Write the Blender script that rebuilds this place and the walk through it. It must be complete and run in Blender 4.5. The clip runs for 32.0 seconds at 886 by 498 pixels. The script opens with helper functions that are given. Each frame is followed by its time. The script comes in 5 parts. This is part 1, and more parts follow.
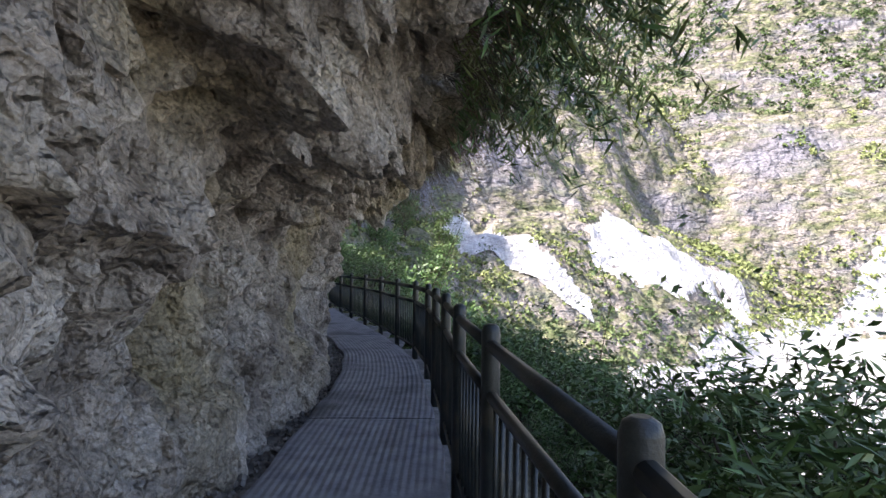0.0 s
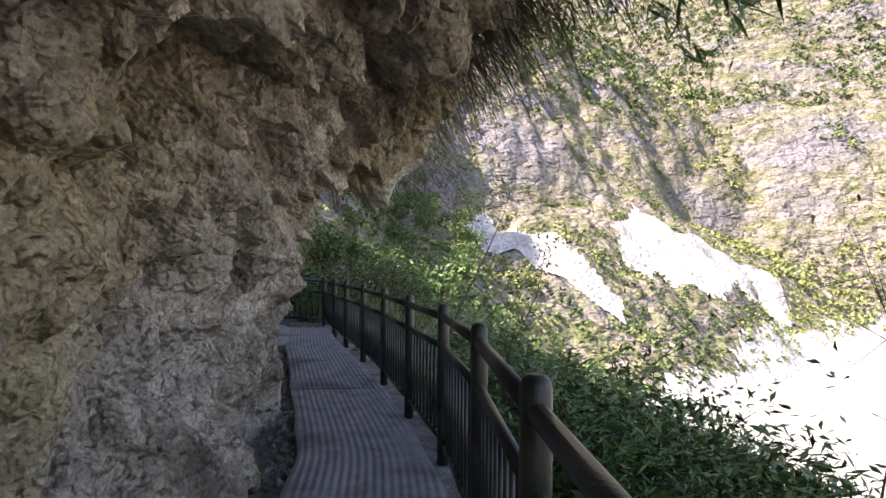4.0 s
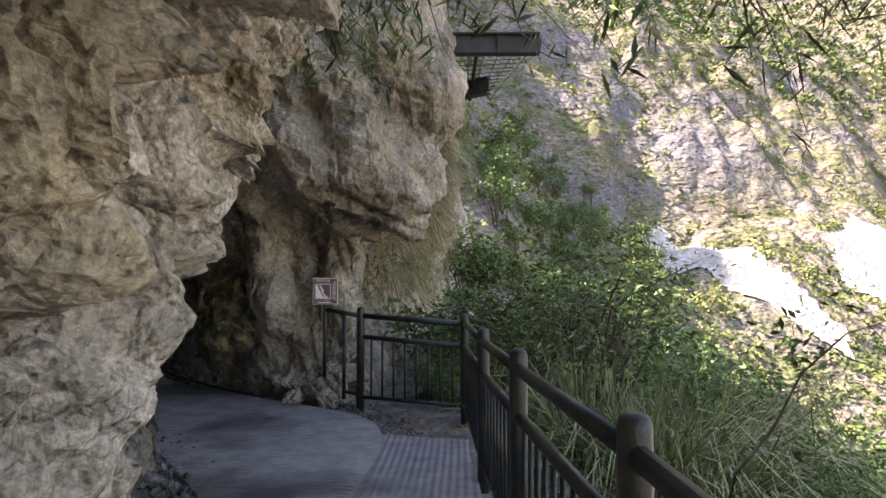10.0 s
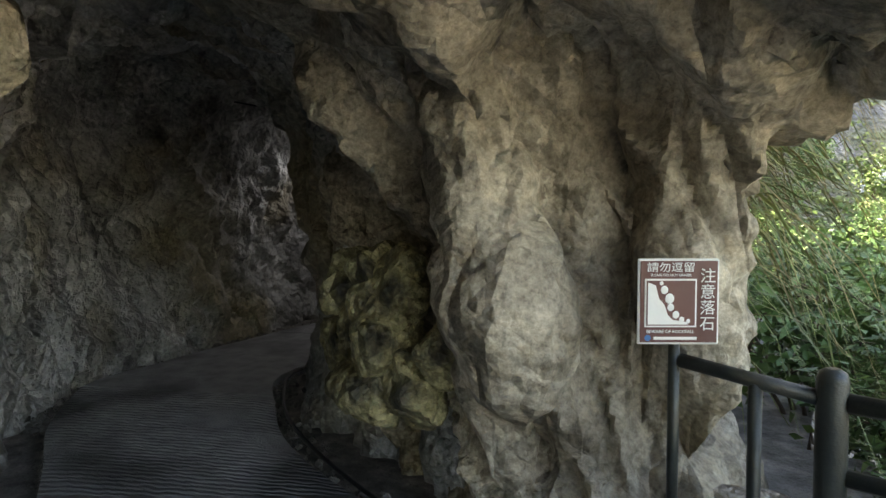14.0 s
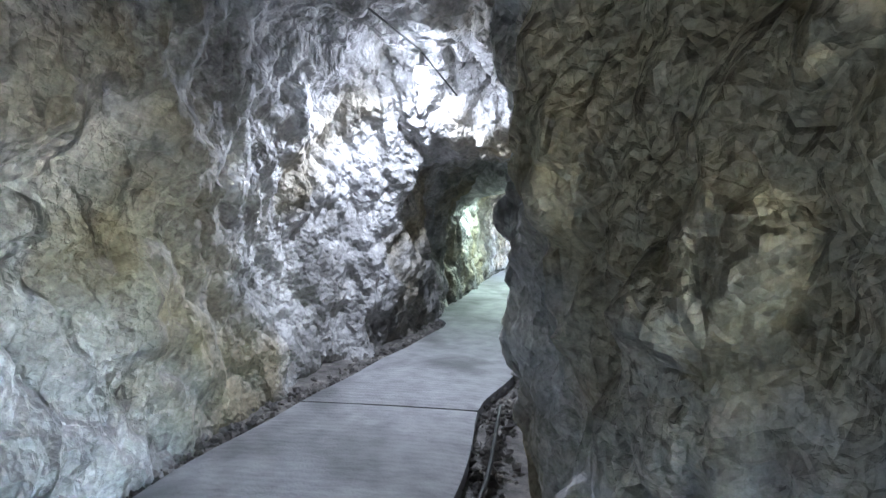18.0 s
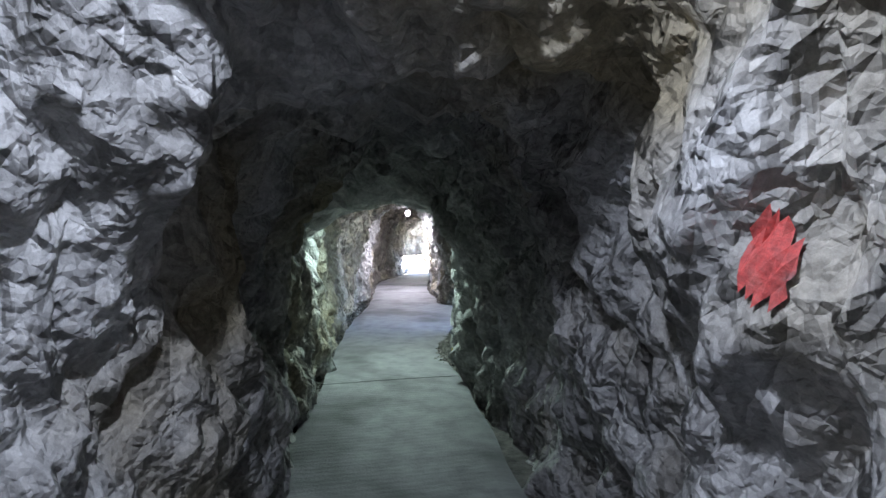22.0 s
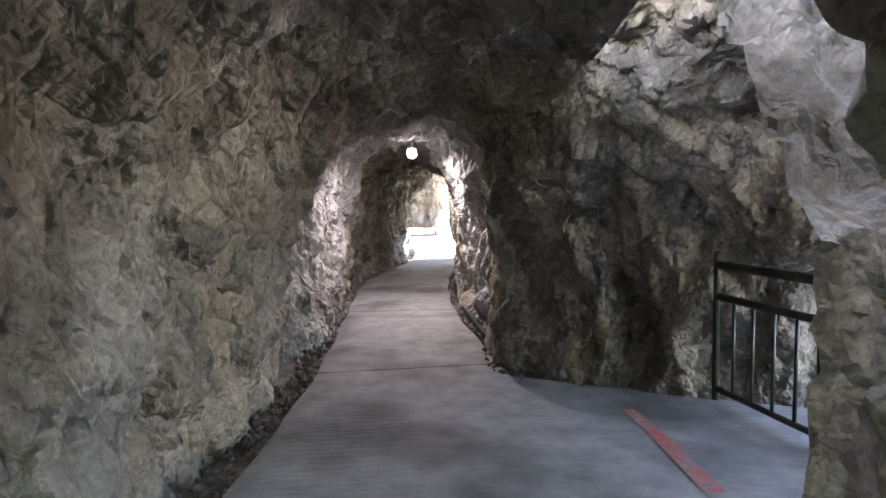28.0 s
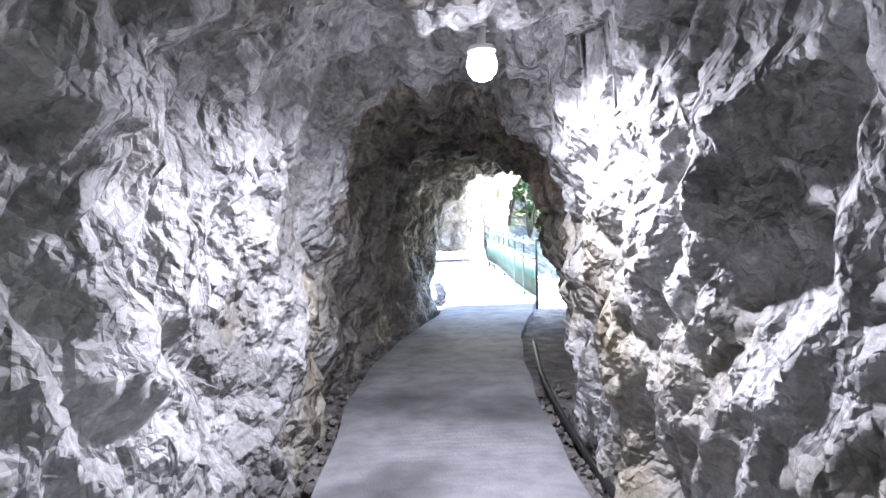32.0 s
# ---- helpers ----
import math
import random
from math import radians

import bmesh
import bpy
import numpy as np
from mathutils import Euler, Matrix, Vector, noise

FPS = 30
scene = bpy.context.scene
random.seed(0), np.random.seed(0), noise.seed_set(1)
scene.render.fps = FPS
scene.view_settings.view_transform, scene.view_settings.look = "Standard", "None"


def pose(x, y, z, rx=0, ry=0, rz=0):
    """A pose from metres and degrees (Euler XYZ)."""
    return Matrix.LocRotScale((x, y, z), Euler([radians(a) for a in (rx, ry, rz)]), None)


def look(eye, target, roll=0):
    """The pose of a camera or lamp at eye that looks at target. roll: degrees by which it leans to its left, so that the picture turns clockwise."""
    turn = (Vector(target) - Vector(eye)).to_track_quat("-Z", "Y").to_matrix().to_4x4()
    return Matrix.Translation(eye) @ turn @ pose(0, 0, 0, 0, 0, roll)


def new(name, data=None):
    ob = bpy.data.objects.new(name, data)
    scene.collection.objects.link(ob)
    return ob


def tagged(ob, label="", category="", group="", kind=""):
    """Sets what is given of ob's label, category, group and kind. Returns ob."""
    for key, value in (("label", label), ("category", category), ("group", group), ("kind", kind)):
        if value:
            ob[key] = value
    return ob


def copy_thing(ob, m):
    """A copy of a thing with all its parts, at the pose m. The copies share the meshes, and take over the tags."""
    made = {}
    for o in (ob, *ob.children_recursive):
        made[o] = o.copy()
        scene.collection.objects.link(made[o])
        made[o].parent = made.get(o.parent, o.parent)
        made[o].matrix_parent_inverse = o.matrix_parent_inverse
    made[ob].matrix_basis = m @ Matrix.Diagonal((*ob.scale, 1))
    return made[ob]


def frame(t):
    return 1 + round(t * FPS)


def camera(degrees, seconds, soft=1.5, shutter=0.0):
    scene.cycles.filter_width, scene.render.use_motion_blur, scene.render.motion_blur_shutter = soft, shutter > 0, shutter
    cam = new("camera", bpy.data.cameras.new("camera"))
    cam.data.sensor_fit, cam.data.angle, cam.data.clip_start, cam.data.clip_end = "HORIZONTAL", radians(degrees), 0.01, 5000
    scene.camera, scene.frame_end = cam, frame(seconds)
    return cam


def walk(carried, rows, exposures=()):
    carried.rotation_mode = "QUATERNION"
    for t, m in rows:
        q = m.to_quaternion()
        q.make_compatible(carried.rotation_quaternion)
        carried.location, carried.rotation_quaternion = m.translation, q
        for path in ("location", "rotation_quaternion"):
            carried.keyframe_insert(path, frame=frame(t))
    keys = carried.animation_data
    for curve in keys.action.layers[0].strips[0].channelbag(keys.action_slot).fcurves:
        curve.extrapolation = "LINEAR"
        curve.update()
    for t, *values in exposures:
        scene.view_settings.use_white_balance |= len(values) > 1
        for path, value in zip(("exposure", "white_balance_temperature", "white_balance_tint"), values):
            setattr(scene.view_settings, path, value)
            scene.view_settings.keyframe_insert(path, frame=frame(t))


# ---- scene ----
cam = camera(74.0, 32.0)
PATH = [
    (0, (1.985, 4.048, 1.525), (1.939, 6.047, 1.55), 0.7),
    (0.5, (1.98, 4.761, 1.526), (1.952, 6.761, 1.547), 0.9),
    (1, (1.934, 5.419, 1.532), (1.896, 7.418, 1.552), 1.0),
    (2, (1.972, 6.278, 1.533), (1.945, 8.277, 1.556), 1.0),
    (2.5, (1.894, 6.976, 1.52), (1.861, 8.976, 1.539), 0.7),
    (4.5, (1.543, 9.391, 1.489), (1.35, 11.381, 1.519), 0.3),
    (5, (1.483, 10.046, 1.462), (1.198, 12.026, 1.507), 0.3),
    (5.5, (1.409, 10.672, 1.444), (1.083, 12.645, 1.492), 0.3),
    (6, (1.329, 11.281, 1.444), (0.987, 13.251, 1.49), 0.2),
    (6.5, (1.259, 11.842, 1.465), (0.899, 13.809, 1.522), 0.5),
    (7, (1.192, 12.369, 1.489), (0.818, 14.332, 1.571), 0.3),
    (7.5, (1.081, 12.949, 1.5), (0.707, 14.911, 1.608), 0.5),
    (8, (0.902, 13.565, 1.494), (0.509, 15.523, 1.604), 0.2),
    (8.5, (0.684, 14.182, 1.485), (0.288, 16.139, 1.599), 0.3),
    (9, (0.445, 14.802, 1.474), (-0.019, 16.743, 1.597), 0.5),
    (9.5, (0.19, 15.407, 1.453), (-0.379, 17.321, 1.561), 0.2),
    (10, (-0.072, 16.0, 1.422), (-0.718, 17.891, 1.514), 0.0),
    (10.5, (-0.305, 16.6, 1.41), (-0.961, 18.488, 1.498), 0.0),
    (11, (-0.513, 17.219, 1.442), (-1.12, 19.123, 1.537), 0.4),
    (11.5, (-0.757, 17.847, 1.492), (-1.341, 19.757, 1.592), 0.4),
    (12, (-1.056, 18.428, 1.521), (-1.66, 20.333, 1.608), 0.6),
    (12.5, (-1.474, 18.901, 1.513), (-2.242, 20.748, 1.538), 1.0),
    (13, (-2.016, 19.261, 1.489), (-2.946, 21.031, 1.453), 0.5),
    (13.5, (-2.553, 19.539, 1.499), (-3.602, 21.241, 1.429), 0.0),
    (14, (-3.032, 19.791, 1.533), (-4.166, 21.435, 1.437), -0.2),
    (14.5, (-3.498, 20.03, 1.532), (-4.689, 21.632, 1.399), -0.6),
    (15, (-3.979, 20.231, 1.486), (-5.192, 21.813, 1.328), -1.4),
    (15.5, (-4.464, 20.42, 1.435), (-5.633, 22.036, 1.294), -1.1),
    (17.5, (-6.05, 21.33, 1.5), (-7.176, 22.971, 1.301), 0.4),
    (18, (-6.527, 21.597, 1.48), (-7.432, 23.377, 1.361), 1.2),
    (18.5, (-6.97, 21.938, 1.443), (-7.594, 23.833, 1.309), 1.5),
    (19, (-7.357, 22.379, 1.407), (-7.826, 24.322, 1.329), 1.7),
    (19.5, (-7.717, 22.888, 1.41), (-8.118, 24.846, 1.358), 1.7),
    (20, (-8.051, 23.432, 1.444), (-8.386, 25.403, 1.386), 2.0),
    (20.5, (-8.331, 23.983, 1.503), (-8.702, 25.947, 1.447), 0.5),
    (21, (-8.535, 24.519, 1.565), (-8.867, 26.491, 1.51), 0.1),
    (21.5, (-8.674, 25.064, 1.606), (-8.981, 27.04, 1.592), -0.1),
    (22, (-8.81, 25.688, 1.619), (-9.127, 27.661, 1.56), -0.5),
    (22.5, (-8.993, 26.395, 1.599), (-9.416, 28.349, 1.545), -0.3),
    (23, (-9.193, 27.061, 1.574), (-9.634, 29.011, 1.52), -0.7),
    (23.5, (-9.401, 27.674, 1.551), (-9.863, 29.62, 1.508), -0.0),
    (24, (-9.623, 28.318, 1.525), (-10.036, 30.275, 1.516), -0.1),
    (24.5, (-9.807, 28.969, 1.51), (-10.152, 30.939, 1.494), -0.4),
    (25, (-9.963, 29.575, 1.513), (-10.264, 31.552, 1.509), -0.7),
    (25.5, (-10.129, 30.151, 1.515), (-10.377, 32.135, 1.468), -1.1),
    (27.5, (-10.396, 32.841, 1.525), (-10.722, 34.808, 1.374), -1.2),
    (28, (-10.554, 33.566, 1.506), (-10.892, 35.531, 1.338), -1.1),
    (28.5, (-10.72, 34.288, 1.489), (-11.086, 36.243, 1.285), -1.3),
    (29, (-10.886, 35.012, 1.478), (-11.282, 36.962, 1.277), -1.2),
    (29.5, (-11.052, 35.73, 1.473), (-11.473, 37.677, 1.295), -1.1),
    (30, (-11.21, 36.399, 1.477), (-11.638, 38.343, 1.283), -0.9),
    (30.5, (-11.355, 36.999, 1.475), (-11.794, 38.946, 1.348), -1.1),
    (31, (-11.484, 37.56, 1.455), (-11.935, 39.507, 1.379), -1.0),
    (32, (-11.963, 38.69, 1.462), (-12.353, 40.648, 1.356), -2.0),
]
walk(cam, [(t, look(eye, target, roll)) for t, eye, target, roll in PATH], [(0, 1.6, 6700, 22), (2, 1.5, 7600, 24), (6, 1.75, 7600, 24), (9, 1.8, 8200, 24), (10, 1.95, 8200, 24), (11, 1.9, 7700, 22), (12, 1.85, 7600, 22), (13, 1.5, 7600, 24), (14.0, 3.1, 8700, 12), (15.0, 4.1, 9200, 22), (15.5, 4.8, 9000, 22), (17.5, 6.5, 7000, 15), (19, 6.5, 6000, 10), (20.3, 6.3, 5900, 10), (21, 5.45, 6200, 11), (22, 5.0, 6600, 13), (23, 5.8, 6900, 14), (24, 5.3, 6800, 12), (25, 5.1, 6900, 10), (26, 4.4, 6900, 14), (26.6, 4.2, 7200, 16), (27.5, 4.5, 7900, 20), (28, 4.15, 7900, 20), (29, 4.9, 8700, 24), (30, 4.9, 7700, 20), (31, 4.6, 6300, 13), (32, 4.65, 6300, 13)])

# ---- world, sun and exposure ----
SUN_ELEVATION, SUN_AZIMUTH = radians(52), radians(250)
world = bpy.data.worlds.new("sky_world")
scene.world = world
world.use_nodes = True
wn, wl = world.node_tree.nodes, world.node_tree.links
sky = wn.new("ShaderNodeTexSky")
sky.sky_type = "NISHITA"
sky.sun_disc = False
sky.sun_elevation, sky.sun_rotation = SUN_ELEVATION, SUN_AZIMUTH
wl.new(sky.outputs[0], wn["Background"].inputs[0])
wn["Background"].inputs[1].default_value = 0.15
sun_data = bpy.data.lights.new("sun", "SUN")
sun_data.energy, sun_data.angle, sun_data.color = 5.0, radians(0.5), (1.0, 0.96, 0.90)
sun = new("sun", sun_data)
to_sun = Vector((math.sin(SUN_AZIMUTH) * math.cos(SUN_ELEVATION), math.cos(SUN_AZIMUTH) * math.cos(SUN_ELEVATION), math.sin(SUN_ELEVATION)))
sun.matrix_world = look((0, 0, 60), Vector((0, 0, 60)) - to_sun)


# ---- materials ----
def material(name, colours, scale=3.0, rough=0.85, bump=0.3, bump_scale=25.0, metal=0.0, stain=None, stain_scale=0.6, island=0.0, streak=1.0, coord="Object", fine=90.0, fine_bump=0.0, spec=0.5, spread=0.2, patch=0.0, grain=0.0, ridge=False, facet=0.0, tilt=0.6, lean=(0, 0, 0), stretch=(1, 1, 1), grain_amount=0.5, relief=0.03, detail=8):
    """A noise-mixed surface: colours low to high, a second larger stain, and relief."""
    m = bpy.data.materials.new(name)
    m.use_nodes = True
    n, l = m.node_tree.nodes, m.node_tree.links
    b = n["Principled BSDF"]
    b.inputs["Roughness"].default_value, b.inputs["Metallic"].default_value = rough, metal
    b.inputs["Specular IOR Level"].default_value = spec
    tc, mp = n.new("ShaderNodeTexCoord"), n.new("ShaderNodeMapping")
    mp.inputs["Scale"].default_value = (1, 1, 1 / streak)
    l.new(tc.outputs[coord], mp.inputs[0])
    t1 = n.new("ShaderNodeTexNoise")
    t1.inputs["Scale"].default_value, t1.inputs["Detail"].default_value, t1.inputs["Roughness"].default_value = scale, detail, 0.6
    l.new(mp.outputs[0], t1.inputs[0])
    ramp = n.new("ShaderNodeValToRGB")
    k = len(colours)
    while len(ramp.color_ramp.elements) < k:
        ramp.color_ramp.elements.new(0.5)
    for i, c in enumerate(colours):
        e = ramp.color_ramp.elements[i]
        e.position, e.color = 0.5 - spread + 2 * spread * i / max(1, k - 1), (*c, 1)
    l.new(t1.outputs[0], ramp.inputs[0])
    col = ramp.outputs[0]
    if stain:
        t2 = n.new("ShaderNodeTexNoise")
        t2.inputs["Scale"].default_value, t2.inputs["Detail"].default_value = stain_scale, 5
        l.new(mp.outputs[0], t2.inputs[0])
        r2 = n.new("ShaderNodeValToRGB")
        r2.color_ramp.elements[0].position, r2.color_ramp.elements[1].position = 0.5, 0.66
        l.new(t2.outputs[0], r2.inputs[0])
        mix = n.new("ShaderNodeMix")
        mix.data_type = "RGBA"
        l.new(r2.outputs[0], mix.inputs[0])
        l.new(col, mix.inputs[6])
        mix.inputs[7].default_value = (*stain, 1)
        col = mix.outputs[2]
    shape = None
    if facet:
        mp2 = n.new("ShaderNodeMapping")
        mp2.inputs["Rotation"].default_value = [radians(v) for v in lean]
        mp2.inputs["Scale"].default_value = stretch
        wn1 = n.new("ShaderNodeTexNoise")
        wn1.inputs["Scale"].default_value, wn1.inputs["Detail"].default_value = facet * 0.5, 1
        l.new(tc.outputs[coord], wn1.inputs[0])
        wob1 = n.new("ShaderNodeVectorMath")
        wob1.operation = "MULTIPLY_ADD"
        wob1.inputs[1].default_value = (0.16 / facet,) * 3
        l.new(wn1.outputs[1], wob1.inputs[0])
        l.new(tc.outputs[coord], wob1.inputs[2])
        l.new(wob1.outputs[0], mp2.inputs[0])
        cells = []
        for k2, (size, slope, turn) in enumerate(((facet, tilt, (0, 0, 0)), (facet * 2.3, tilt * 0.75, (50, 20, 35)), (facet * 5.5, tilt * 0.6, (15, 60, 70)))):
            ro = n.new("ShaderNodeMapping")
            ro.inputs["Rotation"].default_value = [radians(v) for v in turn]
            ro.inputs["Location"].default_value = (3.7 * k2, 1.9 * k2, 0)
            l.new(mp2.outputs[0] if k2 == 0 else tc.outputs[coord], ro.inputs[0])
            pv = n.new("ShaderNodeTexVoronoi")
            pv.distance = "CHEBYCHEV"
            pv.inputs["Scale"].default_value = size
            l.new(ro.outputs[0], pv.inputs[0])
            fall = n.new("ShaderNodeMath")
            fall.operation = "MULTIPLY_ADD"
            fall.inputs[1].default_value = -slope / size
            l.new(pv.outputs["Distance"], fall.inputs[0])
            if shape:
                l.new(shape, fall.inputs[2])
            else:
                fall.inputs[2].default_value = 0.0
            shape = fall.outputs[0]
            cells.append(pv.outputs["Color"])
        chips = n.new("ShaderNodeBump")
        chips.inputs["Strength"].default_value, chips.inputs["Distance"].default_value = 1.0, 1.0
        l.new(shape, chips.inputs["Height"])
        shape = chips.outputs[0]
        for c2, lo, hi in ((cells[0], 1 - patch, 1 + patch), (cells[1], 1 - patch * 0.7, 1 + patch * 0.7)):
            ph, pm = n.new("ShaderNodeHueSaturation"), n.new("ShaderNodeMapRange")
            pm.inputs[3].default_value, pm.inputs[4].default_value = lo, hi
            l.new(c2, pm.inputs[0])
            l.new(pm.outputs[0], ph.inputs["Value"])
            l.new(col, ph.inputs["Color"])
            col = ph.outputs[0]
    if grain:
        gn, gh, gm = n.new("ShaderNodeTexNoise"), n.new("ShaderNodeHueSaturation"), n.new("ShaderNodeMapRange")
        gn.inputs["Scale"].default_value, gn.inputs["Detail"].default_value, gn.inputs["Roughness"].default_value = grain, 6, 0.8
        gm.inputs[1].default_value, gm.inputs[2].default_value = 0.36, 0.64
        gm.inputs[3].default_value, gm.inputs[4].default_value = 1 - grain_amount, 1 + grain_amount
        l.new(mp.outputs[0], gn.inputs[0])
        l.new(gn.outputs[0], gm.inputs[0])
        l.new(gm.outputs[0], gh.inputs["Value"])
        l.new(col, gh.inputs["Color"])
        col = gh.outputs[0]
    if island:
        src = n.new("ShaderNodeNewGeometry").outputs["Random Per Island"]
        hs = n.new("ShaderNodeHueSaturation")
        mr = n.new("ShaderNodeMapRange")
        mr.inputs[3].default_value, mr.inputs[4].default_value = 1 - island, 1 + island
        l.new(src, mr.inputs[0])
        l.new(mr.outputs[0], hs.inputs["Value"])
        l.new(col, hs.inputs["Color"])
        col = hs.outputs[0]
    height = None
    if bump:
        t3 = n.new("ShaderNodeTexNoise")
        t3.inputs["Scale"].default_value, t3.inputs["Detail"].default_value = bump_scale, 6
        if ridge:
            t3.noise_type = "RIDGED_MULTIFRACTAL"
        l.new(mp.outputs[0], t3.inputs[0])
        bp = n.new("ShaderNodeBump")
        bp.inputs["Strength"].default_value, bp.inputs["Distance"].default_value = bump, relief
        l.new(t3.outputs[0], bp.inputs["Height"])
        if shape:
            l.new(shape, bp.inputs["Normal"])
        height = bp.outputs[0]
        if fine_bump:
            t4 = n.new("ShaderNodeTexVoronoi")
            t4.inputs["Scale"].default_value = fine
            l.new(mp.outputs[0], t4.inputs[0])
            b3 = n.new("ShaderNodeBump")
            b3.inputs["Strength"].default_value, b3.inputs["Distance"].default_value = fine_bump, 0.02
            l.new(t4.outputs[0], b3.inputs["Height"])
            l.new(height, b3.inputs["Normal"])
            height = b3.outputs[0]
        l.new(height, b.inputs["Normal"])
    l.new(col, b.inputs["Base Color"])
    return m


def glow(name, colour, strength):
    m = bpy.data.materials.new(name)
    m.use_nodes = True
    b = m.node_tree.nodes["Principled BSDF"]
    b.inputs["Base Color"].default_value = (*colour, 1)
    b.inputs["Emission Color"].default_value = (*colour, 1)
    b.inputs["Emission Strength"].default_value = strength
    return m


ROCK = material("cliff_rock", [(0.13, 0.105, 0.085), (0.31, 0.265, 0.22), (0.45, 0.40, 0.34), (0.57, 0.52, 0.455)], 1.6, 0.9, 0.45, 18, stain=(0.36, 0.30, 0.19), stain_scale=0.6, fine=34, fine_bump=0.5, relief=0.05, spec=0.25, patch=0.22, grain=30, grain_amount=0.4, spread=0.22, detail=4, facet=4.5, tilt=1.05, lean=(20, 15, 0), stretch=(1, 0.8, 0.7))
NOSE_ROCK = material("bedded_rock", [(0.12, 0.10, 0.078), (0.27, 0.235, 0.185), (0.42, 0.37, 0.295), (0.54, 0.485, 0.39)], 1.4, 0.88, 0.4, 24, stain=(0.36, 0.30, 0.19), stain_scale=0.6, fine=60, fine_bump=0.12, spec=0.25, patch=0.15, grain=24, grain_amount=0.42, spread=0.2, detail=5, facet=2.4, tilt=0.6, lean=(0, 27, 0), stretch=(1.2, 1.0, 0.42))
TUNNEL_ROCK = material("tunnel_rock", [(0.12, 0.115, 0.11), (0.32, 0.315, 0.305), (0.48, 0.475, 0.465), (0.62, 0.615, 0.605)], 1.6, 0.8, 0.3, 20, stain=(0.30, 0.26, 0.18), stain_scale=0.7, fine=40, fine_bump=0.08, spec=0.3, patch=0.25, grain=26, grain_amount=0.25, spread=0.24, detail=4, facet=4.5, tilt=0.9, lean=(18, 14, 0), stretch=(1, 0.85, 0.65))
# Rock for the far side, paled so that its colour holds the sun's glare.
SUN_PALED_ROCK = material("sun_paled_rock", [(0.26, 0.24, 0.21), (0.44, 0.41, 0.36), (0.56, 0.53, 0.48), (0.66, 0.64, 0.60)], 1.2, 0.9, 0.5, 9, stain=(0.45, 0.39, 0.29), stain_scale=0.5, spec=0.25, patch=0.18, grain=14, grain_amount=0.3, facet=2.6, tilt=0.9, lean=(18, 14, 0), stretch=(1, 0.85, 0.65))
PALE_CLIFF = material("pale_cliff_rock", [(0.20, 0.175, 0.14), (0.40, 0.36, 0.295), (0.55, 0.50, 0.42), (0.66, 0.61, 0.53)], 1.4, 0.9, 0.7, 13, stain=(0.42, 0.35, 0.23), stain_scale=0.6, fine=34, fine_bump=0.35, relief=0.04, spec=0.25, patch=0.16, grain=24, grain_amount=0.5, spread=0.22, detail=5, facet=3.0, tilt=0.7, lean=(20, 15, 0), stretch=(1, 0.8, 0.7))
# Brownish rock near the openings, with daylight's warmth put into the colour.
WARM_LIT_ROCK = material("warm_lit_rock", [(0.10, 0.09, 0.078), (0.21, 0.19, 0.168), (0.32, 0.295, 0.262), (0.43, 0.40, 0.36)], 1.6, 0.8, 0.3, 20, stain=(0.27, 0.225, 0.165), stain_scale=0.8, fine=40, fine_bump=0.08, spec=0.3, patch=0.22, grain=26, grain_amount=0.25, spread=0.24, detail=4, facet=4.0, tilt=0.85, lean=(18, 14, 0), stretch=(1, 0.85, 0.65))
RUBBLE = material("rubble", [(0.07, 0.065, 0.06), (0.16, 0.15, 0.14), (0.30, 0.28, 0.25)], 6, 0.95, 0.8, 40, island=0.4)
PAINT = material("rail_paint", [(0.012, 0.016, 0.016), (0.02, 0.026, 0.025), (0.035, 0.04, 0.035)], 9, 0.38, 0.12, 80, stain=(0.06, 0.055, 0.04), stain_scale=5)
STEEL = material("beam_steel", [(0.03, 0.03, 0.03), (0.07, 0.065, 0.06)], 3, 0.6, 0.2, 40, metal=0.3)
LEAF = material("leaf", [(0.035, 0.065, 0.018), (0.075, 0.125, 0.03), (0.12, 0.17, 0.045)], 2.0, 0.5, 0.0, island=0.5)
# Lit copy of the leaf: sunlight is put in as yellow-green.
LEAF_LIT = material("leaf_lit", [(0.08, 0.11, 0.03), (0.16, 0.20, 0.06), (0.25, 0.27, 0.09)], 1.0, 0.6, 0.0, island=0.45)
LEAF_FAR = material("leaf_far", [(0.12, 0.16, 0.05), (0.21, 0.25, 0.085), (0.31, 0.34, 0.15)], 0.06, 0.8, 0.0, island=0.4)
LEAF_FAR_DEEP = material("leaf_far_deep", [(0.05, 0.085, 0.03), (0.09, 0.14, 0.045), (0.15, 0.20, 0.075)], 0.06, 0.8, 0.0, island=0.4)
DRY = material("dry_grass", [(0.10, 0.075, 0.03), (0.22, 0.17, 0.07), (0.30, 0.25, 0.12)], 3.0, 0.8, 0.0, island=0.4)
BARK = material("bark", [(0.05, 0.035, 0.025), (0.12, 0.09, 0.065)], 8, 0.9, 0.4, 60)
SLOPE = material("valley_slope", [(0.09, 0.115, 0.045), (0.165, 0.17, 0.095), (0.22, 0.20, 0.17), (0.27, 0.25, 0.23)], 0.14, 0.95, 1.0, 0.5, stain=(0.185, 0.182, 0.20), stain_scale=0.03, patch=0.22, grain=1.1, grain_amount=0.6, spread=0.17, facet=0.22, tilt=0.8, relief=1.2, streak=0.4)
SCREE = material("scree", [(0.36, 0.36, 0.355), (0.46, 0.46, 0.455), (0.56, 0.56, 0.55)], 0.35, 0.95, 0.9, 1.6, grain=1.3, grain_amount=0.35, patch=0.12, facet=0.8, tilt=0.5, relief=0.4)
